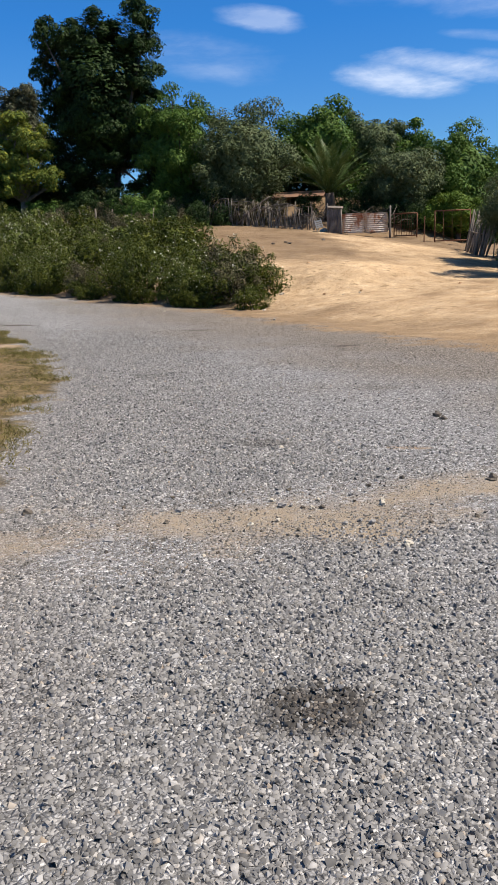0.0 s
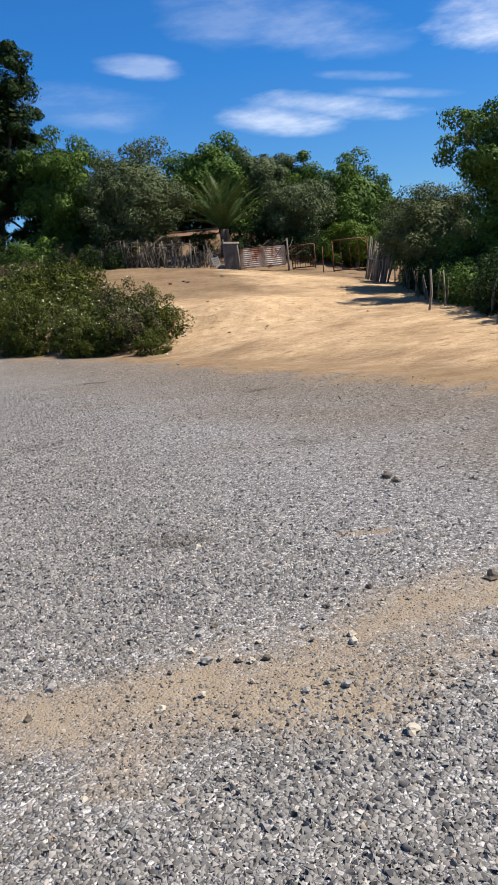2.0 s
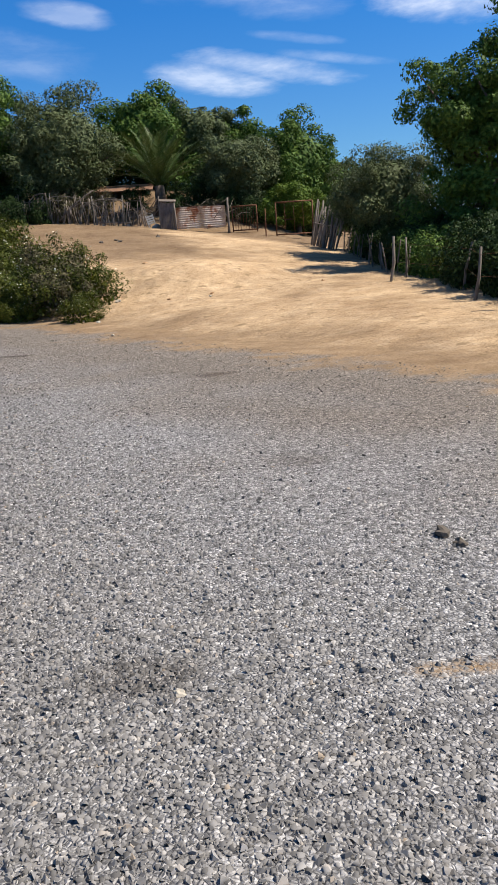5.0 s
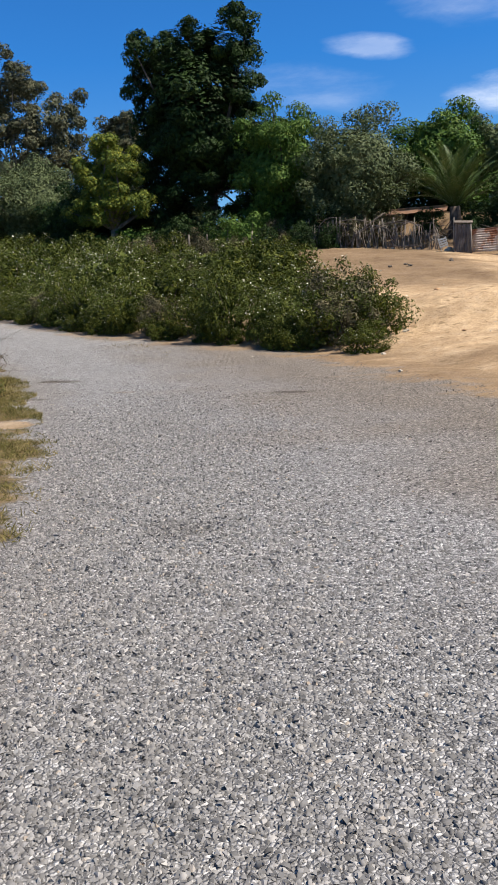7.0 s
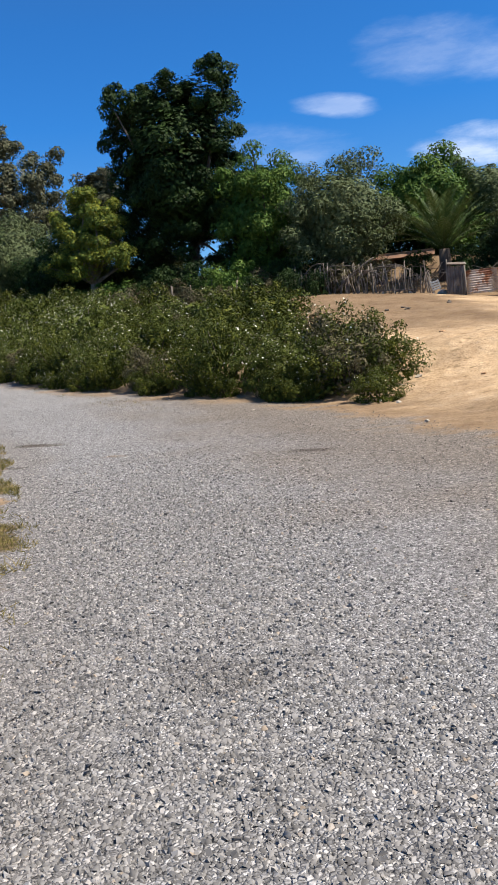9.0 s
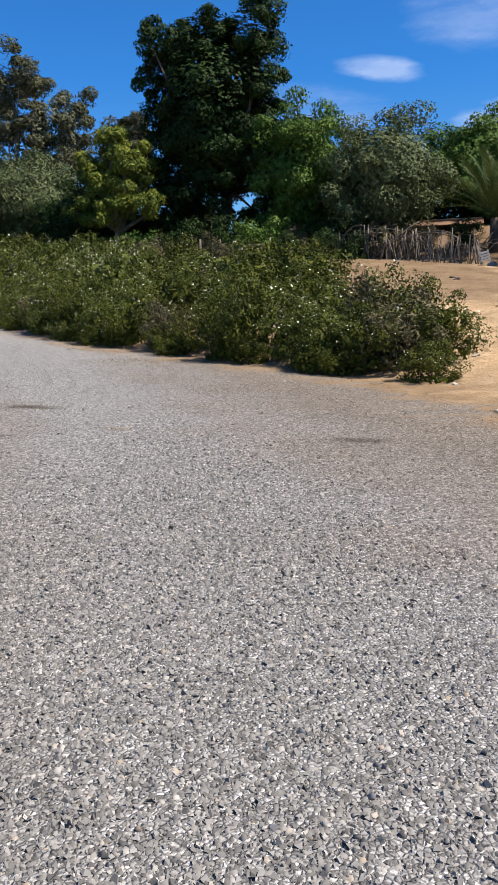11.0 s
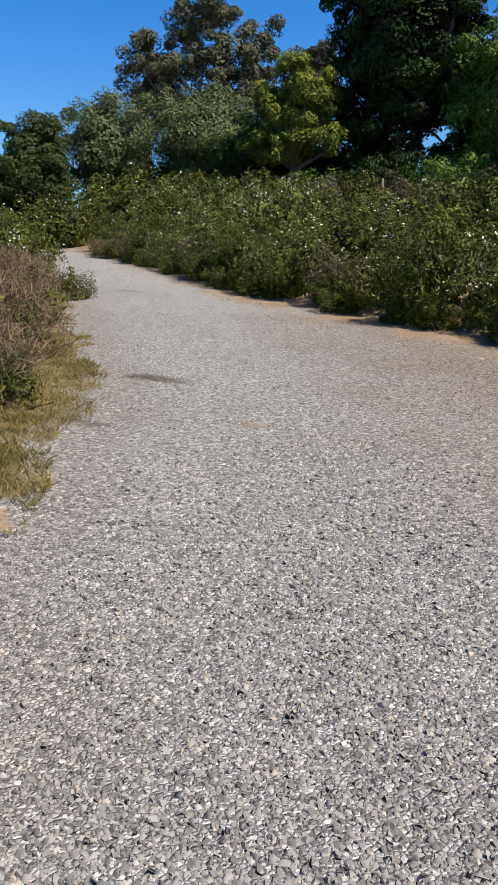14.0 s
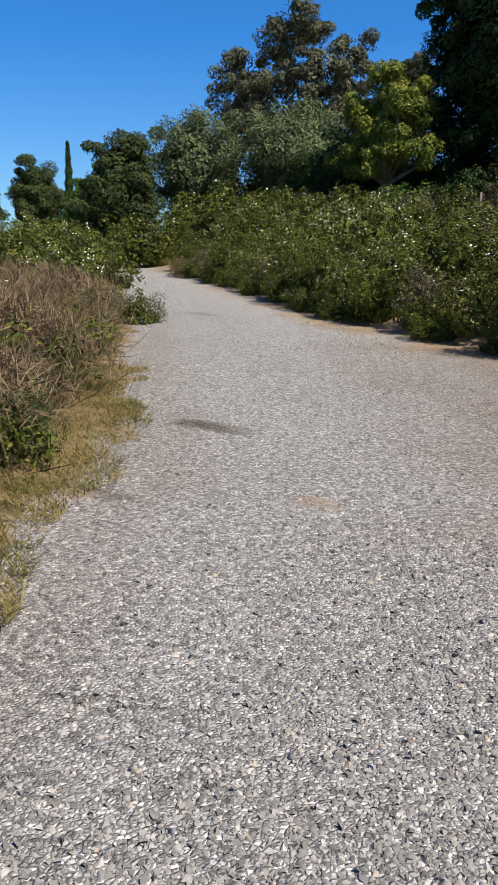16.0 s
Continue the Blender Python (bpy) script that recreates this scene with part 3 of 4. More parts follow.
tree("dome_tree", "rounded tree at the far bend", -54.6, 42.5, 9.2, 4.6, 36, LEAF_PINE, bottom=0.0, count=60, each=249, leaf=0.107)
cypress()
tree("broad_green_tree", "dark green tree filling the gap behind the fence", -26.5, 46.5, 8.6, 6.5, 37, LEAF_DARK, bottom=0.0, count=80, each=249, leaf=0.115)
tree("broad_green_tree", "dark green tree filling the gap behind the fence", -13.5, 52.0, 9.2, 6.5, 38, LEAF_DARK, bottom=0.0, count=70, each=249, leaf=0.123)
for x, y, top, seed in ((-39.2, 50.0, 7.4, 41), (-35.2, 50.5, 7.6, 42), (-30.0, 52.0, 7.6, 43), (-21.5, 50.5, 7.8, 44), (-23.3, 48.0, 7.3, 45)):
    tree("green_shrub", "low green scrub filling the gap under the trees", x, y, top, 5.6, seed, LEAF_PINE, bottom=0.0, count=46, each=200, leaf=0.12, category="shrub", stems=3, inner=2500)
tree("broad_green_tree", "green tree on the ridge behind the olives", 6.6, 52.0, 7.4, 5.0, 39, LEAF_FRESH, bottom=0.0, count=60, each=235, leaf=0.115)

# ---- rockrose thicket, understorey and roadside scrub ----


def shrub_parts(seed, r, h, n_clumps, each, leaf, material, flecks, stems=12, loose=0.27):
    rng = np.random.default_rng(seed)
    cs = clumps(rng, n_clumps, (r, r, h * 0.52), (0, 0, h * 0.46), 0.78, -0.75)
    p, o = leaf_places(rng, cs, r * loose, each, 0.95)
    keep = p[:, 2] > 0.02
    p, o = p[keep], o[keep]
    d = rng.normal(0, 1, (460, 3))
    d *= rng.uniform(0.3, 1, (460, 1)) / np.linalg.norm(d, axis=1, keepdims=True)
    q = d * np.array((r * 0.74, r * 0.74, h * 0.38)) + np.array((0, 0, h * 0.42))
    low = np.stack([r * 0.95 * np.cos(d[:300, 0] * 40), r * 0.95 * np.sin(d[:300, 0] * 40), h * 0.28 * np.abs(d[:300, 2])], 1) * rng.uniform(0.7, 0.95, (300, 1))
    q = np.concatenate([q[q[:, 2] > 0.05], low])
    foliage = leaves("foliage", p, o, leaf, rng, material, 0.45)
    inner = leaves("inner_foliage", q, q - np.array((0, 0, h * 0.3)), leaf * (1.2 if material is LEAF_GREY else 2.2 if leaf < 0.05 else 1.6), rng, material, 0.6)
    bm = bmesh.new()
    for c in cs[:stems]:
        tube(bm, [(c[0] * 0.1, c[1] * 0.1, -0.1), (c[0] * 0.45, c[1] * 0.45, c[2] * 0.5), tuple(c)], [0.022, 0.014, 0.005], 4)
    stem = bpy.data.meshes.new("woody_base")
    bm.to_mesh(stem)
    bm.free()
    stem.materials.append(BARK)
    glints = None
    # small white faces stand in for leaf glints as well as petals
    if flecks:
        top = p[(p[:, 2] > h * 0.45)]
        q = top[rng.choice(len(top), flecks, False)] * 1.04
        tip = rng.normal(0, 0.4, (flecks, 2))
        ring = []
        for k in range(5):
            t = 2 * math.pi * k / 5
            ring.append(q + np.stack([np.full(flecks, math.cos(t)), np.full(flecks, math.sin(t)), tip[:, 0] * math.cos(t) + tip[:, 1] * math.sin(t)], 1) * 0.023)
        glints = mesh_from("glint_fleck", np.stack(ring, 1).reshape(-1, 3), np.arange(flecks * 5).reshape(-1, 5), FLECK)
    return foliage, inner, stem, glints


def shrub(name, label, x, y, meshes, turn, scale, group="", tall=1.0):
    ob = thing(name, x, y, label, "shrub", group, turn=turn, scale=scale)
    ob.scale.z *= tall
    foliage, inner, stem, glints = meshes
    part("foliage", foliage, None, ob)
    part("inner_foliage", inner, None, ob)
    part("woody_base", stem, None, ob)
    if glints:
        part("glint_fleck", glints, None, ob, "small white flecks put in for leaf glints and petals")
    return ob


CISTUS = [shrub_parts(40 + i, 0.95, 1.25, 26, 165, 0.034, m, f, loose=0.31) for i, (m, f) in enumerate(((LEAF_CISTUS, 30), (LEAF_CISTUS, 90), (LEAF_LIGHT, 130), (LEAF_CISTUS, 60), (LEAF_CISTUS, 20)))]
CISTUS_FAR = [shrub_parts(50 + i, 1.0, 1.3, 26, 100, 0.048, m, f, loose=0.28) for i, (m, f) in enumerate(((LEAF_CISTUS, 60), (LEAF_LIGHT, 160), (LEAF_CISTUS, 30)))]
FINE = shrub_parts(57, 0.9, 1.1, 46, 190, 0.024, LEAF_DARK, 0)
HEATH = shrub_parts(58, 0.9, 1.2, 40, 110, 0.045, LEAF_BRIGHT, 0, loose=0.22)
TWIGGY = shrub_parts(60, 0.75, 1.05, 30, 75, 0.04, LEAF_GREY, 0, 26)
UNDER = [shrub_parts(70 + i, 1.1, 1.6, 24, 110, 0.06, m, 0, loose=0.32) for i, m in enumerate((LEAF_DARK, LEAF_FRESH, LEAF_GREY))]
dice = random.Random(5)
ROCKROSE = "dense green rockrose shrub with scattered white flecks"


def thicket():
    for gx in np.arange(-34, -2, 1.75):
        for gy in np.arange(18, 46, 1.75):
            x, y = gx + dice.uniform(-0.6, 0.6), gy + dice.uniform(-0.6, 0.6)
            u, v = uv(x, y)
            s = v - float(foot(u))
            if s < 2.0 or s > 9.5 or x > -3.9 - (y - 20) * 0.42:
                continue
            near = math.hypot(x + 3, y - 8) < 21 and s < 5
            roll = dice.random()
            size = dice.uniform(0.8, 1.4) * (0.85 if s < 1.6 else 1.0)
            turn, tall = dice.uniform(0, 360), (1.25 if x < -16 and s > 1.5 else dice.uniform(0.7, 1.05))
            if x > -12:
                tall *= 0.86
            if roll < 0.12 and near:
                shrub("heath_shrub", "feathery bright green heath shrub among rockroses", x, y, HEATH, turn, size, tall=tall)
            elif roll < 0.17:
                shrub("grey_shrub", "half bare grey brown twiggy shrub among rockroses", x, y, TWIGGY, turn, size)
            else:
                shrub("rockrose_shrub", ROCKROSE, x, y, dice.choice(CISTUS if near else CISTUS_FAR), turn, size, "rockrose thicket beside the track", tall)


thicket()
for i in range(34):
    u = 17.6 + 0.82 * i
    v = float(foot(u)) + 0.15 + dice.uniform(-0.15, 0.25)
    if i % 3 == 1:
        continue
    shrub("rockrose_shrub", "low rockrose shrub at the foot of the thicket", -0.6 * u + 0.8 * v, 0.8 * u + 0.6 * v, dice.choice(CISTUS[:4]), dice.uniform(0, 360), dice.uniform(0.42, 0.68), "rockrose thicket beside the track", dice.uniform(0.8, 1.1))
for i in range(20):
    u = 19.6 + 1.4 * i
    v = float(foot(u)) + 0.6 + dice.uniform(-0.1, 0.3)
    if i % 6 == 4:
        shrub("grey_shrub", "half bare grey brown twiggy shrub among rockroses", -0.6 * u + 0.8 * v, 0.8 * u + 0.6 * v, TWIGGY, 40 * i, 0.95)
    else:
        shrub("rockrose_shrub", ROCKROSE, -0.6 * u + 0.8 * v, 0.8 * u + 0.6 * v, CISTUS[(i * 2) % 5], 53 * i, dice.uniform(0.8, 1.12), "rockrose thicket beside the track", dice.uniform(1.0, 1.3))
# the thicket's rounded end on the bare slope
for x, y, k, size, tall in ((-3.6, 21.0, 0, 1.0, 1.05), (-4.6, 20.4, 3, 0.85, 0.9), (-4.5, 22.2, 1, 1.1, 1.15), (-5.6, 21.0, 2, 1.0, 1.0), (-5.7, 20.35, 0, 0.6, 1.0)):
    shrub("rockrose_shrub", ROCKROSE, x, y, CISTUS[k], 70 * x, size, "rockrose thicket beside the track", tall)
shrub("grey_shrub", "half bare grey brown twiggy shrub among rockroses", -4.15, 20.35, TWIGGY, 40, 1.1)
shrub("grey_shrub", "half bare grey brown twiggy shrub among rockroses", -4.7, 21.7, TWIGGY, 140, 1.3)

# shrubs under the trees along the fence
for x in np.arange(-30, -6.5, 1.25):
    y = 42.4 + 0.6 * math.sin(x) + (0.12 * (-12 - x) if x < -12 else 0)
    shrub("undergrowth_shrub", "shaded shrub growing along the post fence", x, y, UNDER[dice.choice((0, 0, 1, 2))], dice.uniform(0, 360), dice.uniform(0.8, 1.25), "undergrowth along the fence")
for x, y in ((-10.5, 40.2), (-9.2, 40.9), (-12.2, 40.0), (-13.6, 39.6), (-11.3, 41.2)):
    shrub("undergrowth_shrub", "low dull green shrub before the post fence", x, y, UNDER[dice.choice((0, 2, 2))], dice.uniform(0, 360), dice.uniform(0.45, 0.75), "undergrowth along the fence")
for x in np.arange(-9.5, 8, 1.5):
    back = 2.6 if -8.2 < x < -3.4 else 0.0
    shrub("undergrowth_shrub", "shaded shrub under the trees beyond the gate", x, 47.6 + back + 0.7 * math.sin(2 * x), UNDER[dice.choice((0, 1))], dice.uniform(0, 360), dice.uniform(1.1, 1.5), "undergrowth beyond the gate")
# shaded growth close behind the gates
for x, y, k, size in ((-1.9, 40.6, 0, 0.62), (-0.6, 39.9, 2, 0.6), (0.4, 40.4, 0, 0.75), (1.5, 40.0, 0, 0.7), (2.6, 41.6, 1, 0.8), (-1.2, 41.8, 0, 0.85), (0.7, 42.0, 2, 0.9), (-4.6, 43.4, 0, 0.7), (-2.4, 42.6, 0, 0.75), (-6.6, 44.2, 2, 0.7), (-7.9, 43.6, 0, 0.75), (4.0, 42.5, 0, 0.9), (5.2, 41.0, 0, 0.9)):
    shrub("undergrowth_shrub", "shaded tangled shrub close behind the gates", x, y, UNDER[k], 77 * x, size, "undergrowth beyond the gate")
# hedge behind the posts beside the driveway
for i in range(26):
    t = i / 25
    x, y = 4.75 + 1.5 * t * t + dice.uniform(-0.1, 0.3), 30.5 - 24 * t
    # mostly the dark leaf, whose colour stands in for deep shade below the walnut
    kind = UNDER[dice.choice((0, 0, 0, 1))] if i % 6 else CISTUS[0]
    shrub("hedge_shrub", "dark overgrown shrub in the fence-side hedge", x + 0.75, y, kind, dice.uniform(0, 360), dice.uniform(0.6, 0.85), "hedge beside the driveway", 1.0)
    shrub("hedge_shrub", "dark overgrown shrub in the fence-side hedge", x + 2.2, y + 0.5, UNDER[0], dice.uniform(0, 360), dice.uniform(0.8, 1.05), "hedge beside the driveway", 1.0)


def stalks(seed, r, h, n, lean, wide, material, kink=0.25):
    """Thin dry stalks, each a bent blade from the root outward."""
    rng = np.random.default_rng(seed)
    a = rng.uniform(0, 2 * math.pi, n)
    rad = r * np.sqrt(rng.uniform(0, 1, n))
    root = np.stack([rad * np.cos(a), rad * np.sin(a), np.zeros(n)], 1)
    way = np.stack([np.cos(a) * lean * rad / r + rng.normal(0, 0.35, n), np.sin(a) * lean * rad / r + rng.normal(0, 0.35, n), np.ones(n)], 1)
    way /= np.linalg.norm(way, axis=1, keepdims=True)
    ln = h * rng.uniform(0.35, 1.1, (n, 1))
    mid = root + way * ln * 0.5 + rng.normal(0, kink * 0.25, (n, 3)) * ln
    end = root + way * ln + rng.normal(0, kink, (n, 3)) * ln * 0.5
    side = np.cross(way, rng.normal(0, 1, (n, 3)))
    side /= np.linalg.norm(side, axis=1, keepdims=True)
    w = wide * rng.uniform(0.6, 1.4, (n, 1))
    v = np.stack([root - side * w, root + side * w, mid + side * w * 0.8, mid - side * w * 0.8, end + side * w * 0.3, end - side * w * 0.3], 1)
    k = np.arange(n)[:, None] * 6
    f = np.concatenate([k + np.array([[0, 1, 2, 3]]), k + np.array([[3, 2, 4, 5]])], 0)
    return mesh_from("dry_growth", v.reshape(-1, 3), f, material), mid, end


def scrub_parts(seed, r, h, n, green):
    """A tangle of short crooked twigs in uneven heaps, some long stalks, green leaves below."""
    rng = np.random.default_rng(seed)
    stalk, mid, end = stalks(seed, r, h * 0.95, 110, 1.1, 0.0045, STRAW, 0.8)
    cs = clumps(rng, 26, (r, r, h * 0.5), (0, 0, h * 0.42), 0.3, -0.6)
    p, o = leaf_places(rng, cs, r * 0.34, n // 26)
    p[:, 2] = np.abs(p[:, 2])
    m = len(p)
    way = o * 0.6 + rng.normal(0, 0.8, (m, 3))
    way /= np.linalg.norm(way, axis=1, keepdims=True)
    side = np.cross(way, rng.normal(0, 1, (m, 3)))
    side *= 0.0055 / np.linalg.norm(side, axis=1, keepdims=True)
    ln = rng.uniform(0.06, 0.24, (m, 1))
    v = np.stack([p - side, p + side, p + way * ln + side * 0.4, p + way * ln - side * 0.4], 1)
    tangle = mesh_from("twig_tangle", v.reshape(-1, 3), np.arange(m * 4).reshape(-1, 4), STRAW)
    p, o = leaf_places(rng, clumps(rng, 20, (r, r, h * 0.42), (0, 0, h * 0.36), 0.3), r * 0.3, green // 2)
    keep = p[:, 2] > 0.01
    return stalk, tangle, leaves("green_foliage", p[keep], o[keep], 0.034, rng, LEAF_CISTUS, 0.4)


SCRUB = [scrub_parts(80, 0.75, 0.85, 3000, 170), scrub_parts(81, 0.8, 1.05, 3000, 100), scrub_parts(82, 0.65, 0.7, 2000, 300)]


def dry_scrub(x, y, k, turn, size, tall=1.0):
    ob = thing("dry_scrub", x, y, "tangled brown dry scrub with a few green leaves", "shrub", "dry scrub on the verge", turn=turn, scale=size)
    ob.scale.z *= tall
    for name, me in zip(("dry_growth", "twig_tangle", "green_foliage"), SCRUB[k]):
        part(name, me, None, ob)


for i in range(13):
    u = 14.6 + i * 1.05
    v = float(road_left(u)) - 1.5 + 0.3 * math.sin(i * 1.9)
    x, y = -0.6 * u + 0.8 * v, 0.8 * u + 0.6 * v
    dry_scrub(x, y, (2, 2, 0, 1, 0, 1, 1, 0, 1, 0, 1, 0, 1)[i], 50 * i, (0.85, 0.95, 1.0, 1.05, 1.05, 1.0, 1, 1, 1, 1, 1, 1, 1)[i], 1.15)
    dry_scrub(x - 1.0, y - 0.7, (i + 1) % 2, 80 * i, 1.1, 1.1)
    x, y = x - 2.1 + dice.uniform(-0.3, 0.3), y - 1.3
    if i % 3:
        shrub("rockrose_shrub", "rockrose shrub with white flecks behind dry scrub", x, y, CISTUS[i % 4], 33 * i, dice.uniform(1.0, 1.25), "shrubs behind the verge", 1.15)
    else:
        dry_scrub(x, y, 1, 10 * i, 1.3, 1.2)
    shrub("rockrose_shrub", "rockrose shrub with white flecks behind dry scrub", x - 1.6, y - 0.7, CISTUS[(i * 3) % 5], 71 * i, dice.uniform(1.2, 1.4), "shrubs behind the verge", 1.15)
for x, y, k in ((-9.5, 12.7, 0.62), (-9.1, 11.9, 0.5), (-10.3, 12.4, 0.8)):
    shrub("green_shrub", "low dark green shrub in front of dry scrub", x, y, FINE, 90 * x, k, "shrubs behind the verge", 0.85)
shrub("rockrose_shrub", "small fresh green shrub at the track's edge", -16.2, 20.95, CISTUS[1], 10, 0.55)
for x, y, s in ((-22.5, 24.0, 1.2), (-24.5, 27.0, 1.3), (-26.5, 25.5, 1.4), (-29.0, 29.0, 1.5), (-31.5, 31.0, 1.5), (-33.5, 33.0, 1.6), (-28.0, 26.5, 1.5), (-36.5, 34.5, 1.6), (-34.5, 30.5, 1.6), (-39, 37, 1.6), (-43.5, 38.0, 1.8), (-40.5, 36.2, 1.5), (-46.0, 40.0, 2.0), (-36, 38.5, 1.8), (-30.5, 41.5, 2.2), (-35.0, 43.5, 2.2), (-33.5, 38.5, 1.8), (-41, 39.5, 1.8)):
    shrub("rockrose_shrub", "rockrose shrub with white flecks near the far bend", x, y, CISTUS_FAR[int(-x) % 3], 9 * x, s, "shrubs at the far bend")
# dry brown bushes at the foot of the thicket by the bend
for x, y in ((-16.4, 28.8), (-18.0, 29.9), (-24.0, 32.8), (-26.4, 33.7)):
    dry_scrub(x, y, 1, 20 * x, 0.9, 0.8)


def verge_grass():
    """Short turf and dry blades on the verge."""
    rng = np.random.default_rng(9)
    out = []
    for n, u0, u1, w0, w1, size in ((60000, 2, 21, -1.9, 0.05, 0.04), (1800, 20, 30, 3.4, 4.3, 0.03)):
        u = rng.uniform(u0, u1, n)
        w = rng.uniform(w0, w1, n) if w1 > 1 else w1 - np.abs(rng.normal(0, 0.75, n))
        v = road_left(u) + w
        if w1 < 1:
            v = v - 0.2 * wobble(-0.6 * u + 0.8 * v, 0.8 * u + 0.6 * v, 1.9, 1) - 0.05
        x, y = -0.6 * u + 0.8 * v, 0.8 * u + 0.6 * v
        keep = (0.5 * wobble(x, y, 2.2, 4) + 0.8 * wobble(x, y, 6, 8) + rng.normal(0, 0.4, n) > (-0.3 + 0.7 * ledge(-0.4, 0.1, w) + 0.6 * ledge(12.5, 9.0, u) if w1 < 1 else 0.35)) & (np.hypot(x + 6.8, y - 10.35) > 0.45)
        x, y = x[keep], y[keep]
        m = len(x)
        p = np.stack([x, y, land(x, y) + 0.02], 1)
        way = np.stack([rng.normal(0, 0.8, m), rng.normal(0, 0.8, m), rng.uniform(0.4, 1.1, m)], 1)
        way /= np.linalg.norm(way, axis=1, keepdims=True)
        side = np.cross(way, rng.normal(0, 1, (m, 3)))
        side /= np.linalg.norm(side, axis=1, keepdims=True)
        ln = size * rng.uniform(0.5, 1.9, (m, 1)) * (1 + 1.1 * np.clip(wobble(x, y, 4.3, 6), 0, 1))[:, None]
        out.append(np.stack([p - side * 0.004, p + side * 0.004, p + way * ln + side * 0.0015, p + way * ln - side * 0.0015], 1))
    v = np.concatenate(out).reshape(-1, 3)
    me = mesh_from("grass", v, np.arange(len(v)).reshape(-1, 4), GRASS)
    tagged(new("grass", me), "short dry yellow green grass along the verge", "grass", kind="stuff")


verge_grass()

# ---- fences, gates and the hut at the top of the driveway ----


def rust_material(name, stops, metal=0.3):
    m = Mat(name, 0.75, metal)
    c = m.ramp(m.noise(1.6, 6, 0.65), stops)
    return m.color(m.mix(m.noise(22), c, (0.8, 0.72, 0.66), "MULTIPLY")).bump(m.noise(30), 0.004, 0.5).m


RUSTY_SHEET = rust_material("rusty_galvanised_sheet", [(.36, g(.34, .13, .065)), (.43, g(.52, .30, .20)), (.47, g(.70, .60, .52)), (.62, g(.80, .76, .70))], 0.0)
RUST = rust_material("rust", [(.3, g(.08, .035, .02)), (.7, g(.22, .10, .055))])
ROOF_SHEET = rust_material("old_roof_sheet", [(.3, g(.16, .09, .06)), (.7, g(.29, .18, .12))], 0.1)
PLASTIC = Mat("weathered_white_plastic", 0.6)
PLASTIC.color(PLASTIC.ramp(PLASTIC.noise(5), [(.3, g(.34, .34, .34)), (.7, g(.48, .48, .47))]))
PLASTIC = PLASTIC.m
EARTH = Mat("earth_wall", 0.95)
EARTH.color(EARTH.ramp(EARTH.noise(1.5, 8), [(.3, g(.33, .19, .10)), (.7, g(.50, .32, .18))])).bump(EARTH.noise(6, 8), 0.05)
EARTH = EARTH.m
pick = random.Random(17)


def stake_mesh(bm, x, y, z, h, r, lean_x, lean_y, bend=0.08, seg=6):
    top = Vector((x + lean_x, y + lean_y, z + h))
    low = Vector((x, y, z - 0.3))
    mid = low.lerp(top, 0.55) + Vector((pick.uniform(-bend, bend), pick.uniform(-bend, bend), 0))
    tube(bm, [low, low.lerp(mid, 0.5), mid, top], [r * 1.1, r, r * 0.92, r * 0.7], seg, 0.15, pick)


def fence_of(name, label, category, spots, rails=()):
    """A fence: each post or stake a part of its own, joined by rails or wires."""
    x0, y0 = spots[0][:2]
    ob = thing(name, x0, y0, label, category)
    z0 = ob.location.z
    for x, y, h, r, lx, ly in spots:
        kind, mat = "post" if r > 0.0355 and len(spots) < 20 else "stake", BARK_PALE if r < 0.03 else POST_WOOD
        bm = bmesh.new()
        stake_mesh(bm, x - x0, y - y0, z_at(x, y) - z0, h, r, lx, ly)
        part(kind, bm, mat, ob)
    for kind, pts, r, mat in rails:
        bm = bmesh.new()
        tube(bm, [(x - x0, y - y0, z - z0) for x, y, z in pts], [r] * len(pts), 5, 0.1, pick)
        part(kind, bm, mat, ob)
    return ob


def line(a, b, n, jitter=0.1):
    for i in range(n):
        t = i / max(n - 1, 1)
        yield a[0] + (b[0] - a[0]) * t + pick.uniform(-jitter, jitter), a[1] + (b[1] - a[1]) * t + pick.uniform(-jitter, jitter), t


def wire(spots, share, r=0.003):
    return ("wire", [(x + lx * share, y + ly * share, z_at(x, y) + h * share) for x, y, h, _, lx, ly in spots], r, RUST)


def branch(a, b, sag, r):
    pts = [Vector(a).lerp(Vector(b), t) + Vector((0, pick.uniform(-0.05, 0.05), math.sin(t * 3.1) * sag + pick.uniform(-0.06, 0.06))) for t in (0, .25, .5, .75, 1)]
    return ("branch", [tuple(p) for p in pts], r, BARK_PALE)


# brush fence of crooked stakes and branches
spots = [(x, y, pick.uniform(0.7, 1.5), pick.uniform(0.018, 0.035), pick.uniform(-0.35, 0.35), pick.uniform(-0.2, 0.2)) for x, y, t in line((-10.6, 41.4), (-3.4, 39.4), 84, 0.16)]
rails = []
for i in range(9):
    x = pick.uniform(-10, -4.6)
    y = 41.4 - (x + 10.6) * 0.28
    z = z_at(x, y)
    rails.append(branch((x, y, z + pick.uniform(0.5, 1.2)), (x + pick.uniform(0.9, 1.9), y - pick.uniform(0.2, 0.5), z + pick.uniform(0.6, 1.5)), pick.uniform(-0.1, 0.3), pick.uniform(0.014, 0.03)))
rails.append(branch((-8.2, 40.6, z_at(-8, 40.6) + 0.15), (-6.3, 40.2, z_at(-6.3, 40.2) + 1.65), 0.15, 0.035))
fence_of("brush_fence", "crooked grey stakes and dead branches woven into a fence", "fence", spots, rails)

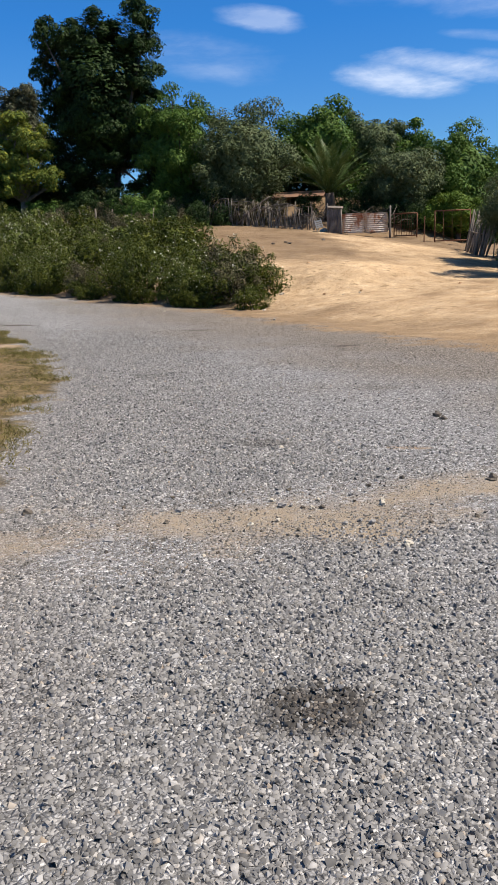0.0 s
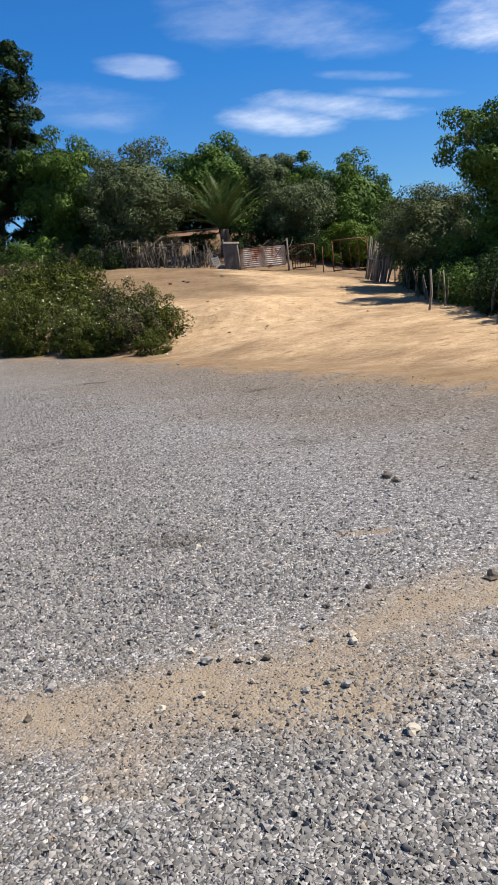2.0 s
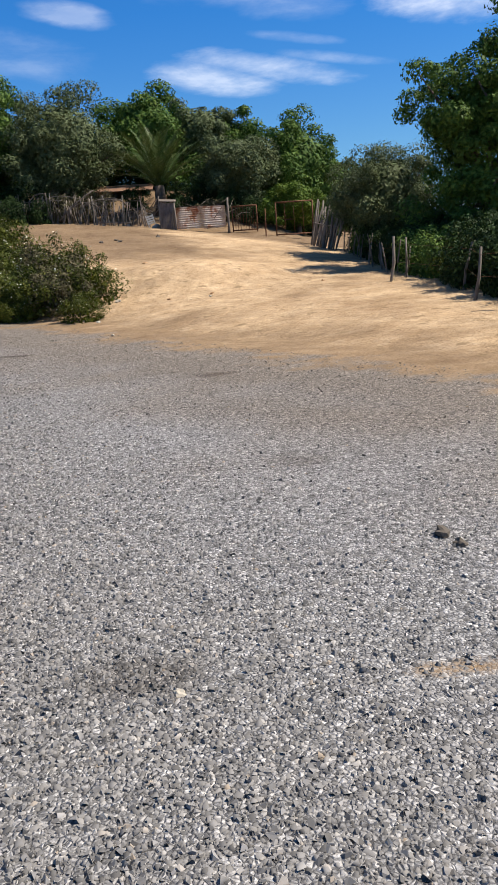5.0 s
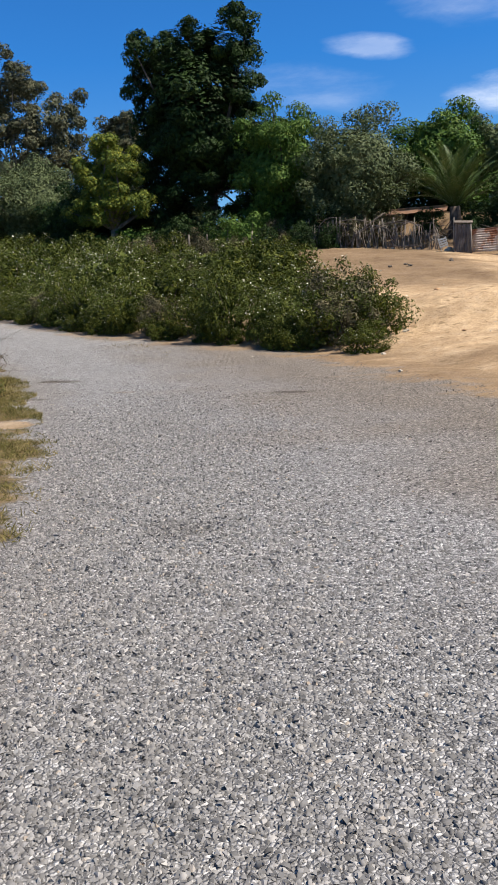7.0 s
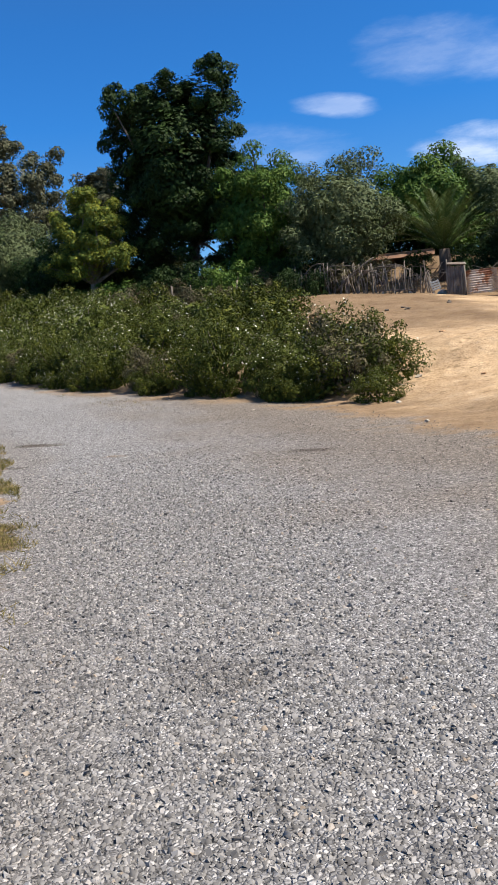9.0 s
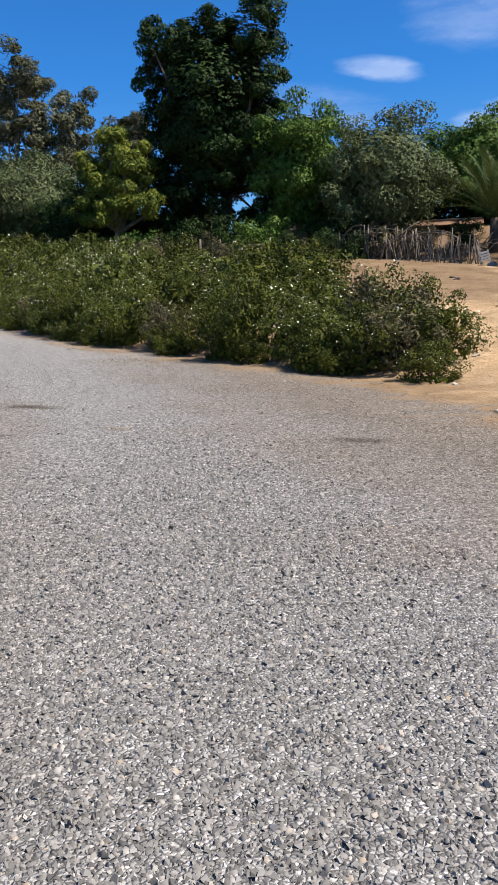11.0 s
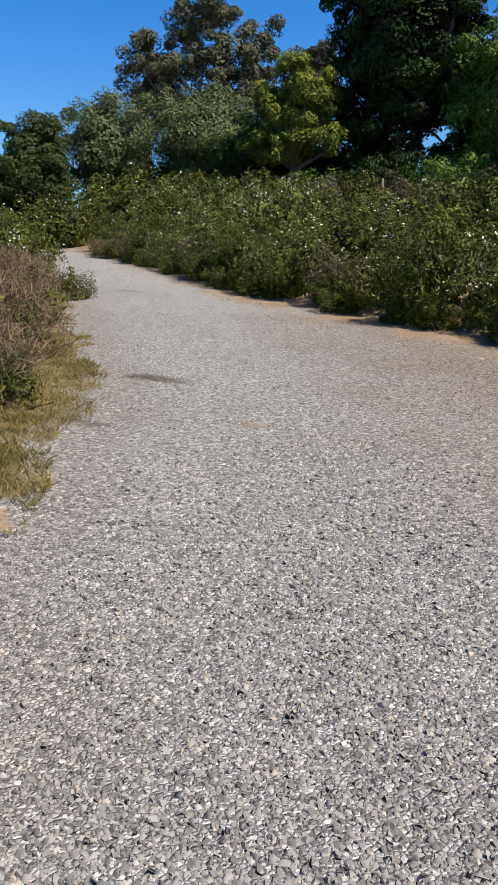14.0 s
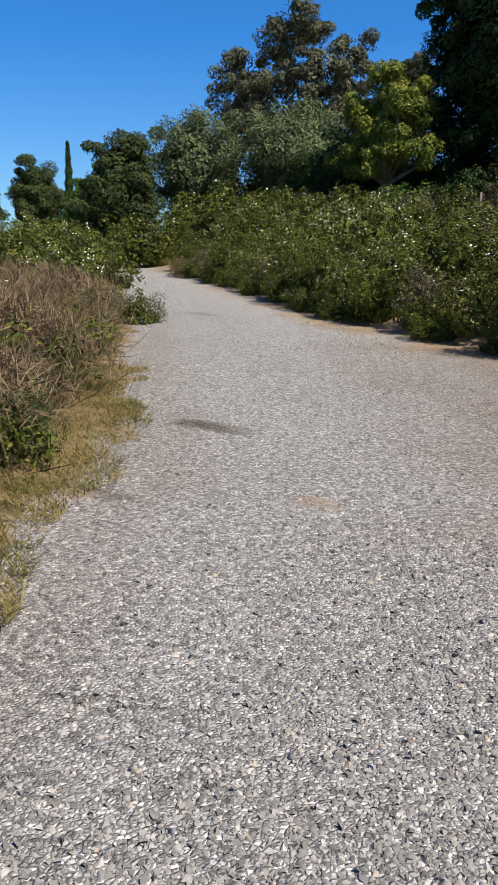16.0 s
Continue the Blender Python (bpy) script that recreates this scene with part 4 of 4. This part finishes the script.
# cut branches heaped behind the sheet gate and the brush fence
for k, (hx, hy, many) in enumerate(((-0.7, 38.9, 34), (-4.4, 41.2, 26), (-7.0, 42.0, 22))):
    heap = thing("brushwood_heap", hx, hy, "heap of grey cut branches behind the fence", "brushwood", "brushwood heaps")
    for i in range(many):
        a, up, ln = pick.uniform(0, 6.3), pick.uniform(0.0, 0.75), pick.uniform(0.7, 1.7)
        foot_at = Vector((pick.gauss(0, 0.6), pick.gauss(0, 0.3), pick.uniform(0.0, 0.75)))
        way = Vector((math.cos(a) * math.cos(up), 0.5 * math.sin(a) * math.cos(up), math.sin(up)))
        bend = Vector((pick.uniform(-0.2, 0.2), pick.uniform(-0.1, 0.1), pick.uniform(0.0, 0.25)))
        bm = bmesh.new()
        tube(bm, [foot_at, foot_at + way * ln * 0.5 + bend, foot_at + way * ln], [0.026, 0.017, 0.006], 5, 0.15, pick)
        part("branch", bm, BARK_PALE if i % 3 else BARK, heap)

# post and wire fence along the foot of the trees
spots = [(x, y, pick.uniform(1.0, 1.35), pick.uniform(0.05, 0.07), pick.uniform(-0.12, 0.12), pick.uniform(-0.05, 0.05)) for x, y, t in line((-30.5, 42.5), (-11.2, 41.2), 17, 0.2)]
fence_of("post_and_wire_fence", "weathered wooden posts strung with rusty wire under trees", "fence", spots, [wire(spots, 0.9), wire(spots, 0.5)])

# posts beside the driveway, with a sagging wire
spots = [(4.25, 19.4, 1.1, 0.04, 0.14, 0.0), (5.3, 16.6, 1.0, 0.036, 0.22, 0.05), (5.0, 14.9, 1.0, 0.036, 0.16, 0.0), (5.16, 13.5, 1.15, 0.042, 0.24, 0.0), (5.75, 12.6, 0.95, 0.036, 0.2, 0.0), (5.6, 11.6, 1.15, 0.036, 0.3, 0.0), (5.6, 9.4, 1.25, 0.05, 0.15, 0.0), (5.8, 7.2, 1.2, 0.05, 0.1, 0.0)]
fence_of("post_and_wire_fence", "leaning pale wooden posts in front of the hedge", "fence", spots, [wire(spots, 0.85), wire(spots, 0.45)])

# stakes leaning together beside the gateway
spots = [(x, y, pick.uniform(1.35, 1.85), pick.uniform(0.03, 0.055), pick.uniform(0.25, 0.6), pick.uniform(-0.2, 0.1)) for x, y, t in line((3.75, 34.6), (4.3, 30.6), 26, 0.09)]
fence_of("stake_fence", "tall grey wooden stakes leaning close together", "fence", spots, [("rail", [(3.95, 34.4, 2.5), (4.15, 32.6, 2.35), (4.5, 30.7, 2.2)], 0.025, POST_WOOD)])
spots = [(x, y, pick.uniform(0.7, 1.1), pick.uniform(0.02, 0.029), pick.uniform(-0.2, 0.2), 0.0) for x, y, t in line((4.75, 30.2), (4.9, 20.3), 18, 0.12)]
fence_of("stake_fence", "dark upright stakes shaded by olive branches", "fence", spots, [wire(spots, 0.8)])


def hut():
    """A narrow board hut with a tilted lid, beside the gate."""
    ob = thing("board_hut", -2.5, 37.6, "narrow hut of grey upright boards with tilted lid", "hut", turn=4, scale=0.88)
    for i in range(7):
        bm = bmesh.new()
        h = 1.42 + pick.uniform(-0.05, 0.05)
        box(bm, 0.1, 0.025, h, (-0.33 + i * 0.11, pick.uniform(-0.008, 0.008), h / 2 - 0.02), 0.004, Matrix.Rotation(pick.uniform(-0.02, 0.02), 4, "Y"))
        part("board", bm, BOARD_WOOD, ob)
    for sx in (-0.4, 0.4):
        bm = bmesh.new()
        stake_mesh(bm, sx, 0.04, 0, 1.75 if sx < 0 else 1.5, 0.05, -0.04, 0)
        part("post", bm, POST_WOOD, ob)
        bm = bmesh.new()
        box(bm, 0.02, 0.7, 1.3, (sx * 0.97, 0.38, 0.65), 0.004)
        part("side_wall", bm, BOARD_WOOD, ob)
    bm = bmesh.new()
    box(bm, 0.76, 0.02, 1.3, (0, 0.72, 0.65), 0.004)
    part("back_wall", bm, BOARD_WOOD, ob)
    bm = bmesh.new()
    box(bm, 0.88, 0.95, 0.05, (0.02, 0.33, 1.52), 0.01, Matrix.Rotation(0.07, 4, "Y") @ Matrix.Rotation(0.16, 4, "X"))
    part("lid", bm, BARK_PALE, ob, "pale grey sloping board lid")
    bm = bmesh.new()
    box(bm, 0.05, 0.03, 0.9, (0.36, -0.05, 0.45), 0.005)
    part("batten", bm, BARK_PALE, ob)


hut()


def sheet_gate():
    """A gate clad with rusty corrugated sheet, its ribs lying level."""
    ob = thing("corrugated_gate", -2.1, 37.2, "low gate of rusty corrugated metal sheet", "gate", turn=5)
    for k, (x0, x1) in enumerate(((0.0, 1.18), (1.12, 2.3))):
        bm = bmesh.new()
        n = 60
        rows = []
        for i in range(n + 1):
            z = 0.06 + 0.98 * i / n
            y = 0.014 * math.sin(i / n * 2 * math.pi * 10) - 0.012 * k
            rows.append([bm.verts.new((x, y - 0.06 + 0.24 * (z - 0.06) + 0.01 * math.sin(3 * x), z + 0.012 * math.sin(2 * x + k))) for x in np.linspace(x0, x1, 5)])
        for a, b in zip(rows, rows[1:]):
            for i in range(4):
                bm.faces.new((a[i], a[i + 1], b[i + 1], b[i])).smooth = True
        bmesh.ops.solidify(bm, geom=bm.faces[:], thickness=0.003)
        part("sheet", bm, RUSTY_SHEET, ob)
    for z in (0.12, 0.95):
        bm = bmesh.new()
        tube(bm, [(0, 0.02 + 0.22 * z, z), (2.3, 0.02 + 0.22 * z, z)], [0.025, 0.025])
        part("rail", bm, RUST, ob)
    bm = bmesh.new()
    tube(bm, [(1.75, 0.0, 0.45), (2.15, 0.1, 0.95)], [0.012, 0.012])
    part("bar", bm, RUST, ob)
    for x, h in ((-0.06, 1.25), (2.42, 1.35)):
        bm = bmesh.new()
        stake_mesh(bm, x, 0.03, 0, h, 0.055, 0, 0, 0.02)
        part("post", bm, POST_WOOD, ob)


sheet_gate()


def frame_gate(x, y, w, h, turn, label, bars, mesh_wires):
    ob = thing("wire_gate", x, y, label, "gate", turn=turn)
    for name, a, b in (("upright", (0, 0, -0.05), (0, 0, h)), ("upright", (w, 0, -0.05), (w, 0, h)), ("top_bar", (0, 0, h), (w, 0, h)), ("bottom_bar", (0, 0, 0.06), (w, 0, 0.06))):
        bm = bmesh.new()
        tube(bm, [a, b], [0.03, 0.03], 6)
        part(name, bm, RUST, ob)
    for i in range(bars):
        bm = bmesh.new()
        xx = w * (i + 1) / (bars + 1)
        tube(bm, [(xx, 0, 0.05), (xx + pick.uniform(-0.05, 0.05), 0, h - 0.02)], [0.012, 0.012], 5)
        part("bar", bm, RUST, ob)
    for i in range(mesh_wires):
        bm = bmesh.new()
        zz = 0.1 + (h - 0.15) * i / max(mesh_wires - 1, 1)
        tube(bm, [(0, 0.01, zz), (w * 0.5, 0.01, zz - 0.015), (w, 0.01, zz)], [0.005] * 3, 4)
        part("wire", bm, RUST, ob)
    return ob


frame_gate(0.5, 37.6, 1.15, 1.15, -8, "low rusty framed wire gate standing ajar", 8, 7)
frame_gate(2.5, 36.9, 1.7, 1.5, 3, "tall open rusty metal gate frame", 3, 3)
post = thing("gate_post", 1.98, 36.6, "thin rusty iron post beside the gateway", "post")
bm = bmesh.new()
stake_mesh(bm, 0, 0, 0, 1.25, 0.03, 0.02, 0, 0.01)
part("shaft", bm, RUST, post)


def crate():
    ob = thing("plastic_crate", -3.35, 38.6, "weathered white slatted crate leaning by the hut", "crate", turn=14, scale=0.75)
    tilt = Matrix.Rotation(-0.25, 4, "Y")
    for i in range(4):
        bm = bmesh.new()
        box(bm, 0.5, 0.03, 0.1, tilt @ Vector((0, 0, 0.32 + i * 0.14)), 0.005, tilt)
        part("slat", bm, PLASTIC, ob)
    for sx in (-0.22, 0.22):
        bm = bmesh.new()
        box(bm, 0.05, 0.04, 0.85, tilt @ Vector((sx, 0.03, 0.42)), 0.005, tilt)
        part("upright", bm, PLASTIC, ob)


crate()


def plank():
    a, b = Vector((-6.1, 39.9, 0)), Vector((-4.5, 39.6, 0))
    a.z, b.z = z_at(a.x, a.y) + 0.12, z_at(b.x, b.y) + 0.16
    bm = bmesh.new()
    d = b - a
    box(bm, d.length, 0.16, 0.05, (0, 0, 0), 0.006)
    me = bpy.data.meshes.new("plank")
    bm.to_mesh(me)
    bm.free()
    me.materials.append(BARK_PALE)
    ob = new("plank", me)
    ob.matrix_world = Matrix.Translation((a + b) / 2) @ d.to_track_quat("X", "Z").to_matrix().to_4x4()
    tagged(ob, "pale weathered plank lying on two stones", "plank")
    for k, p in enumerate((a.lerp(b, 0.12), a.lerp(b, 0.9))):
        rock("stone", p.x, p.y, 0.1, 90 + k, PALE_STONE, "small stone propping the plank")


def rock(name, x, y, r, seed, material, label, flat=0.7, group=""):
    bm = bmesh.new()
    bmesh.ops.create_icosphere(bm, subdivisions=2, radius=1)
    q = random.Random(seed)
    o = Vector((q.uniform(0, 50), q.uniform(0, 50), 0))
    for v in bm.verts:
        v.co *= 1 + 0.75 * noise.noise(v.co * 1.2 + o) + 0.3 * noise.noise(v.co * 2.6 + o)
        v.co = Vector((v.co.x * r * q.uniform(1.0, 1.02), v.co.y * r * 0.85, v.co.z * r * flat))
    me = bpy.data.meshes.new(name)
    bm.to_mesh(me)
    bm.free()
    me.materials.append(material)
    ob = new(name, me)
    ob.matrix_world = pose(x, y, z_at(x, y) + r * flat * 0.35, 0, 0, q.uniform(0, 360))
    return tagged(ob, label, "stone", group)


plank()
rock("stone", -3.15, 38.2, 0.2, 3, PALE_STONE, "rounded pale stone beside the hut")


def shelter():
    """An open lean-to with an old sheet roof, half hidden behind the brush fence."""
    ob = thing("lean_to_shed", -5.6, 46.8, "low lean-to shed with rusty sheet roof and earth wall", "shed", turn=3, scale=0.75, z=z_at(-5.6, 46.8) - 0.8)
    for x in (-1.9, -0.6, 0.7, 1.9):
        bm = bmesh.new()
        stake_mesh(bm, x, -0.9, 0, 1.25, 0.06, 0, 0)
        part("post", bm, POST_WOOD, ob)
    bm = bmesh.new()
    box(bm, 4.2, 0.25, 2.1, (0, 1.1, 0.8), 0.03)
    part("back_wall", bm, EARTH, ob)
    for i in range(4):
        bm = bmesh.new()
        box(bm, 1.12, 2.6, 0.03, (-1.65 + i * 1.1, 0.1, 1.5 + 0.012 * (i % 2)), 0.006, Matrix.Rotation(0.2 + pick.uniform(-0.02, 0.02), 4, "X"))
        part("roof_sheet", bm, ROOF_SHEET, ob)


shelter()


def palm():
    ob = thing("date_palm", -3.2, 42.2, "young date palm with arching feathery fronds", "palm")
    bm = bmesh.new()
    tube(bm, [(0, 0, -0.2), (0.03, 0, 0.7), (0, 0, 1.4)], [0.34, 0.3, 0.24], 10, 0.12, pick)
    part("trunk", bm, BARK, ob)
    for i in range(36):
        a = i * 2.4
        up = 0.55 + 0.95 * (i / 35)
        ln = 3.8 + pick.uniform(-0.3, 0.4)
        way = Vector((math.cos(a), math.sin(a), 0))
        pts = []
        for k in range(9):
            t = k / 8
            pts.append(Vector((0, 0, 1.35)) + way * ln * (t * math.cos(up) + 0.12 * t * t) + Vector((0, 0, ln * (t * math.sin(up) - (0.36 - 0.12 * math.sin(up)) * t * t))))
        bm = bmesh.new()
        tube(bm, pts, [0.03 * (1 - 0.85 * k / 8) for k in range(9)], 4)
        side = way.cross(Vector((0, 0, 1)))
        for k in range(46):
            t = 0.16 + 0.84 * k / 45
            p = pts[int(t * 7.99)].lerp(pts[min(int(t * 7.99) + 1, 8)], t * 7.99 % 1)
            fwd = (pts[min(int(t * 7.99) + 1, 8)] - pts[int(t * 7.99)]).normalized()
            for s in (-1, 1):
                d = (side * s * 0.75 + fwd * 0.7 + Vector((0, 0, 0.25 + pick.uniform(-0.3, 0.2)))).normalized()
                l = 0.5 * math.sin(math.pi * (0.12 + 0.85 * t)) + 0.08
                w = fwd.cross(d).cross(d).normalized() * 0.018
                bm.faces.new([bm.verts.new(q) for q in (p - w, p + w, p + d * l + w * 0.1 - Vector((0, 0, 0.12 * l)), p + d * l - w * 0.1 - Vector((0, 0, 0.12 * l)))])
        part("frond", bm, LEAF_PALM, ob)


palm()

# far ridge, seen in the gap between the trees; its blue is painted-in haze


def ridge():
    m = Mat("far_ridge", 1.0)
    m.color(m.ramp(m.noise(0.02), [(.3, g(.10, .15, .20)), (.7, g(.14, .19, .24))]))
    a = np.linspace(-0.6, 1.4, 160)
    verts, n = [], len(a)
    for r, k in ((1500, 0), (1700, 1), (2100, 0.6)):
        hgt = 62 + 20 * np.sin(a * 5) + 12 * np.sin(a * 13 + 1) + 5 * np.sin(a * 37)
        verts.append(np.stack([r * np.sin(a), r * np.cos(a), np.where(k > 0, k * hgt, -6)], 1))
    i = np.arange(n - 1)
    f = np.concatenate([np.stack([i, i + 1, i + 1 + n, i + n], 1), np.stack([i + n, i + 1 + n, i + 1 + 2 * n, i + 2 * n], 1)])
    tagged(new("backdrop", mesh_from("backdrop", np.concatenate(verts), f, m.m, True)), "hazy blue ridge of hills far off", "hills", kind="structure")


ridge()

# ---- stones ----
STONES = random.Random(23)
for x, y, r, label in ((1.0, 0.72, 0.035, "pale"), (1.16, 0.0, 0.035, "pale"), (0.95, 0.35, 0.03, "grey"), (0.35, 0.62, 0.04, "grey"), (-0.3, 0.45, 0.045, "grey"), (1.75, 1.35, 0.06, "dark"), (1.45, 3.62, 0.07, "dark"), (1.5, 3.45, 0.06, "dark"),
                       (-0.75, 0.1, 0.03, "grey"), (-0.55, -0.15, 0.05, "grey"), (-1.3, 0.3, 0.05, "dark"), (0.1, 2.2, 0.035, "pale"), (-2.2, 15.9, 0.06, "pale"), (-3.0, 18.9, 0.07, "pale"), (-3.4, 19.2, 0.06, "pale"), (-6.0, 18.6, 0.05, "pale"), (-18.2, 29.2, 0.14, "pale")):
    rock("stone", x, y, r * 0.7, int(x * 991 + y * 77), {"pale": PALE_STONE, "grey": GREY_STONE, "dark": DARK_STONE}[label], "loose %s stone lying on the ground" % label, 0.65, "loose stones")
for i in range(60):
    v, u = STONES.uniform(-1.2, 2.4), STONES.gauss(0.2, 0.4)
    x, y = -0.6 * (u - 0.16 * v) + 0.8 * v, 0.8 * (u - 0.16 * v) + 0.6 * v
    kind = ("dark", "grey", "grey", "dark", "grey", "pale")[i % 6]
    rock("stone", x, y, STONES.uniform(0.009, 0.021), i + 900, {"pale": PALE_STONE, "grey": GREY_STONE, "dark": DARK_STONE}[kind], "loose %s pebble lying on the sandy band" % kind, 0.7, "pebbles on the sandy band")
for i in range(70):
    x, y = STONES.gauss(-1.2, 1.6), STONES.gauss(22.8, 1.5)
    if float(uv(x, y)[1] - foot(uv(x, y)[0])) > 1 and x > -3.0:
        rock("stone", x, y, STONES.uniform(0.02, 0.08), i + 400, PALE_STONE if i % 4 else EARTH, "pale lump of stone on the bare earth slope", 0.6, "stones on the slope")
for x, y in ((-4.6, 30.5), (-4.1, 31.0), (-3.9, 30.6), (-2.6, 32.5)):
    rock("stone", x, y, 0.1, int(y * 10), DARK_STONE, "dark rock on the worn slope", 0.6, "stones on the slope")


def chips():
    """Loose crushed stone, thick along the walked strip, thinning to its sides."""
    rng = np.random.default_rng(77)
    n = 150000
    y = rng.uniform(-3.2, 15.5, n)
    x = 1.0 - 0.42 * (y + 2.6) + rng.normal(0, 1.0, n) + 0.35 * ledge(5, 0, y)
    x = np.concatenate([x, rng.uniform(-1.6, 4.6, 36000)])
    y = np.concatenate([y, -2.6 + np.abs(rng.normal(0, 4.2, 36000))])
    far_u, far_v = rng.uniform(5, 24, 26000), rng.uniform(-1.5, 8.5, 26000)
    x, y = np.concatenate([x, -0.6 * far_u + 0.8 * far_v]), np.concatenate([y, 0.8 * far_u + 0.6 * far_v])
    grit_u, grit_v = rng.normal(0.2, 0.55, 16000), rng.uniform(-1.3, 4.0, 16000)
    x, y = np.concatenate([-0.6 * (grit_u - 0.16 * grit_v) + 0.8 * grit_v, x]), np.concatenate([0.8 * (grit_u - 0.16 * grit_v) + 0.6 * grit_v, y])
    n = len(x)
    grit = np.arange(n) < 16000
    u, v = uv(x, y)
    edge = wobble(x, y, 1.9, 1)
    keep = (v > road_left(u) + 0.1 - 0.2 * edge - np.abs(rng.normal(0, 0.28, n))) & (v < road_right(u)) & ((np.arange(n) >= n - 26000) | (rng.uniform(0, 1, n) < 1 - ledge(8.5, 15.5, y)))
    sand = np.clip(1.3 - np.abs(u - 0.2 + 0.16 * v + 0.25 * edge) / 0.62, 0, 1) * ledge(4.5, 3.0, v)
    keep &= grit | (rng.uniform(0, 1, n) > 0.9 * sand * np.clip(0.9 + 0.4 * wobble(x, y, 5.0, 4), 0, 1))
    x, y, sand, grit = x[keep], y[keep], sand[keep], grit[keep]
    n = len(x)
    corner = np.array([(-1, -1, -0.6), (1, -1, -0.6), (1, 1, -0.6), (-1, 1, -0.6), (-0.5, 0, 1), (0.5, 0, 1)])
    size = 0.0064 * np.minimum(rng.lognormal(0, 0.34, n), 1.7) * (1 - 0.3 * sand) * np.where(grit, 0.6, 1.0)
    shape = (corner[None] + rng.uniform(-0.35, 0.35, (n, 6, 3))) * np.stack([rng.uniform(0.85, 1.5, n), rng.uniform(0.7, 1.15, n), rng.uniform(0.65, 1.15, n)], 1)[:, None, :]
    q = rng.normal(0, 1, (n, 4)) * np.array((1.0, 0.22, 0.22, 1.0))
    q /= np.linalg.norm(q, axis=1, keepdims=True)
    w, a, b, c = q.T
    rot = np.stack([np.stack([1 - 2 * (b * b + c * c), 2 * (a * b - w * c), 2 * (a * c + w * b)], 1),
                    np.stack([2 * (a * b + w * c), 1 - 2 * (a * a + c * c), 2 * (b * c - w * a)], 1),
                    np.stack([2 * (a * c - w * b), 2 * (b * c + w * a), 1 - 2 * (a * a + b * b)], 1)], 1)
    pts = np.einsum("nij,nkj->nki", rot, shape) * size[:, None, None]
    base = np.stack([x, y, land(x, y) + 0.012 * wobble(x, y, 1.9, 1) + 0.004 * wobble(x, y, 6.5, 2) + size * 0.25], 1)
    k = np.arange(n)[:, None] * 6
    tris = np.array([(0, 1, 5), (0, 5, 4), (1, 2, 5), (2, 3, 4), (2, 4, 5), (3, 0, 4)])
    f = (k[:, :, None] + tris[None]).reshape(-1, 3)
    dust = np.maximum(0.8 * sand, ledge(2.6, 6.4, uv(x, y)[1] + 0.9 * wobble(x, y, 1.9, 1)))
    me = mesh_from("gravel", (pts + base[:, None, :]).reshape(-1, 3), f, CHIPS)
    me.polygons.foreach_set("use_smooth", np.repeat(rng.uniform(0, 1, n) < 0.6, 6))
    me.attributes.new("dust", "FLOAT", "POINT").data.foreach_set("value", np.repeat(dust, 6).astype(np.float32))
    me.attributes.new("stain", "FLOAT", "POINT").data.foreach_set("value", np.repeat(stains(x, y) * (rng.uniform(0, 1, n) < 0.75), 6).astype(np.float32))
    tagged(new("gravel", me), "loose angular grey stone chips covering the track", "gravel", kind="stuff")


chips()
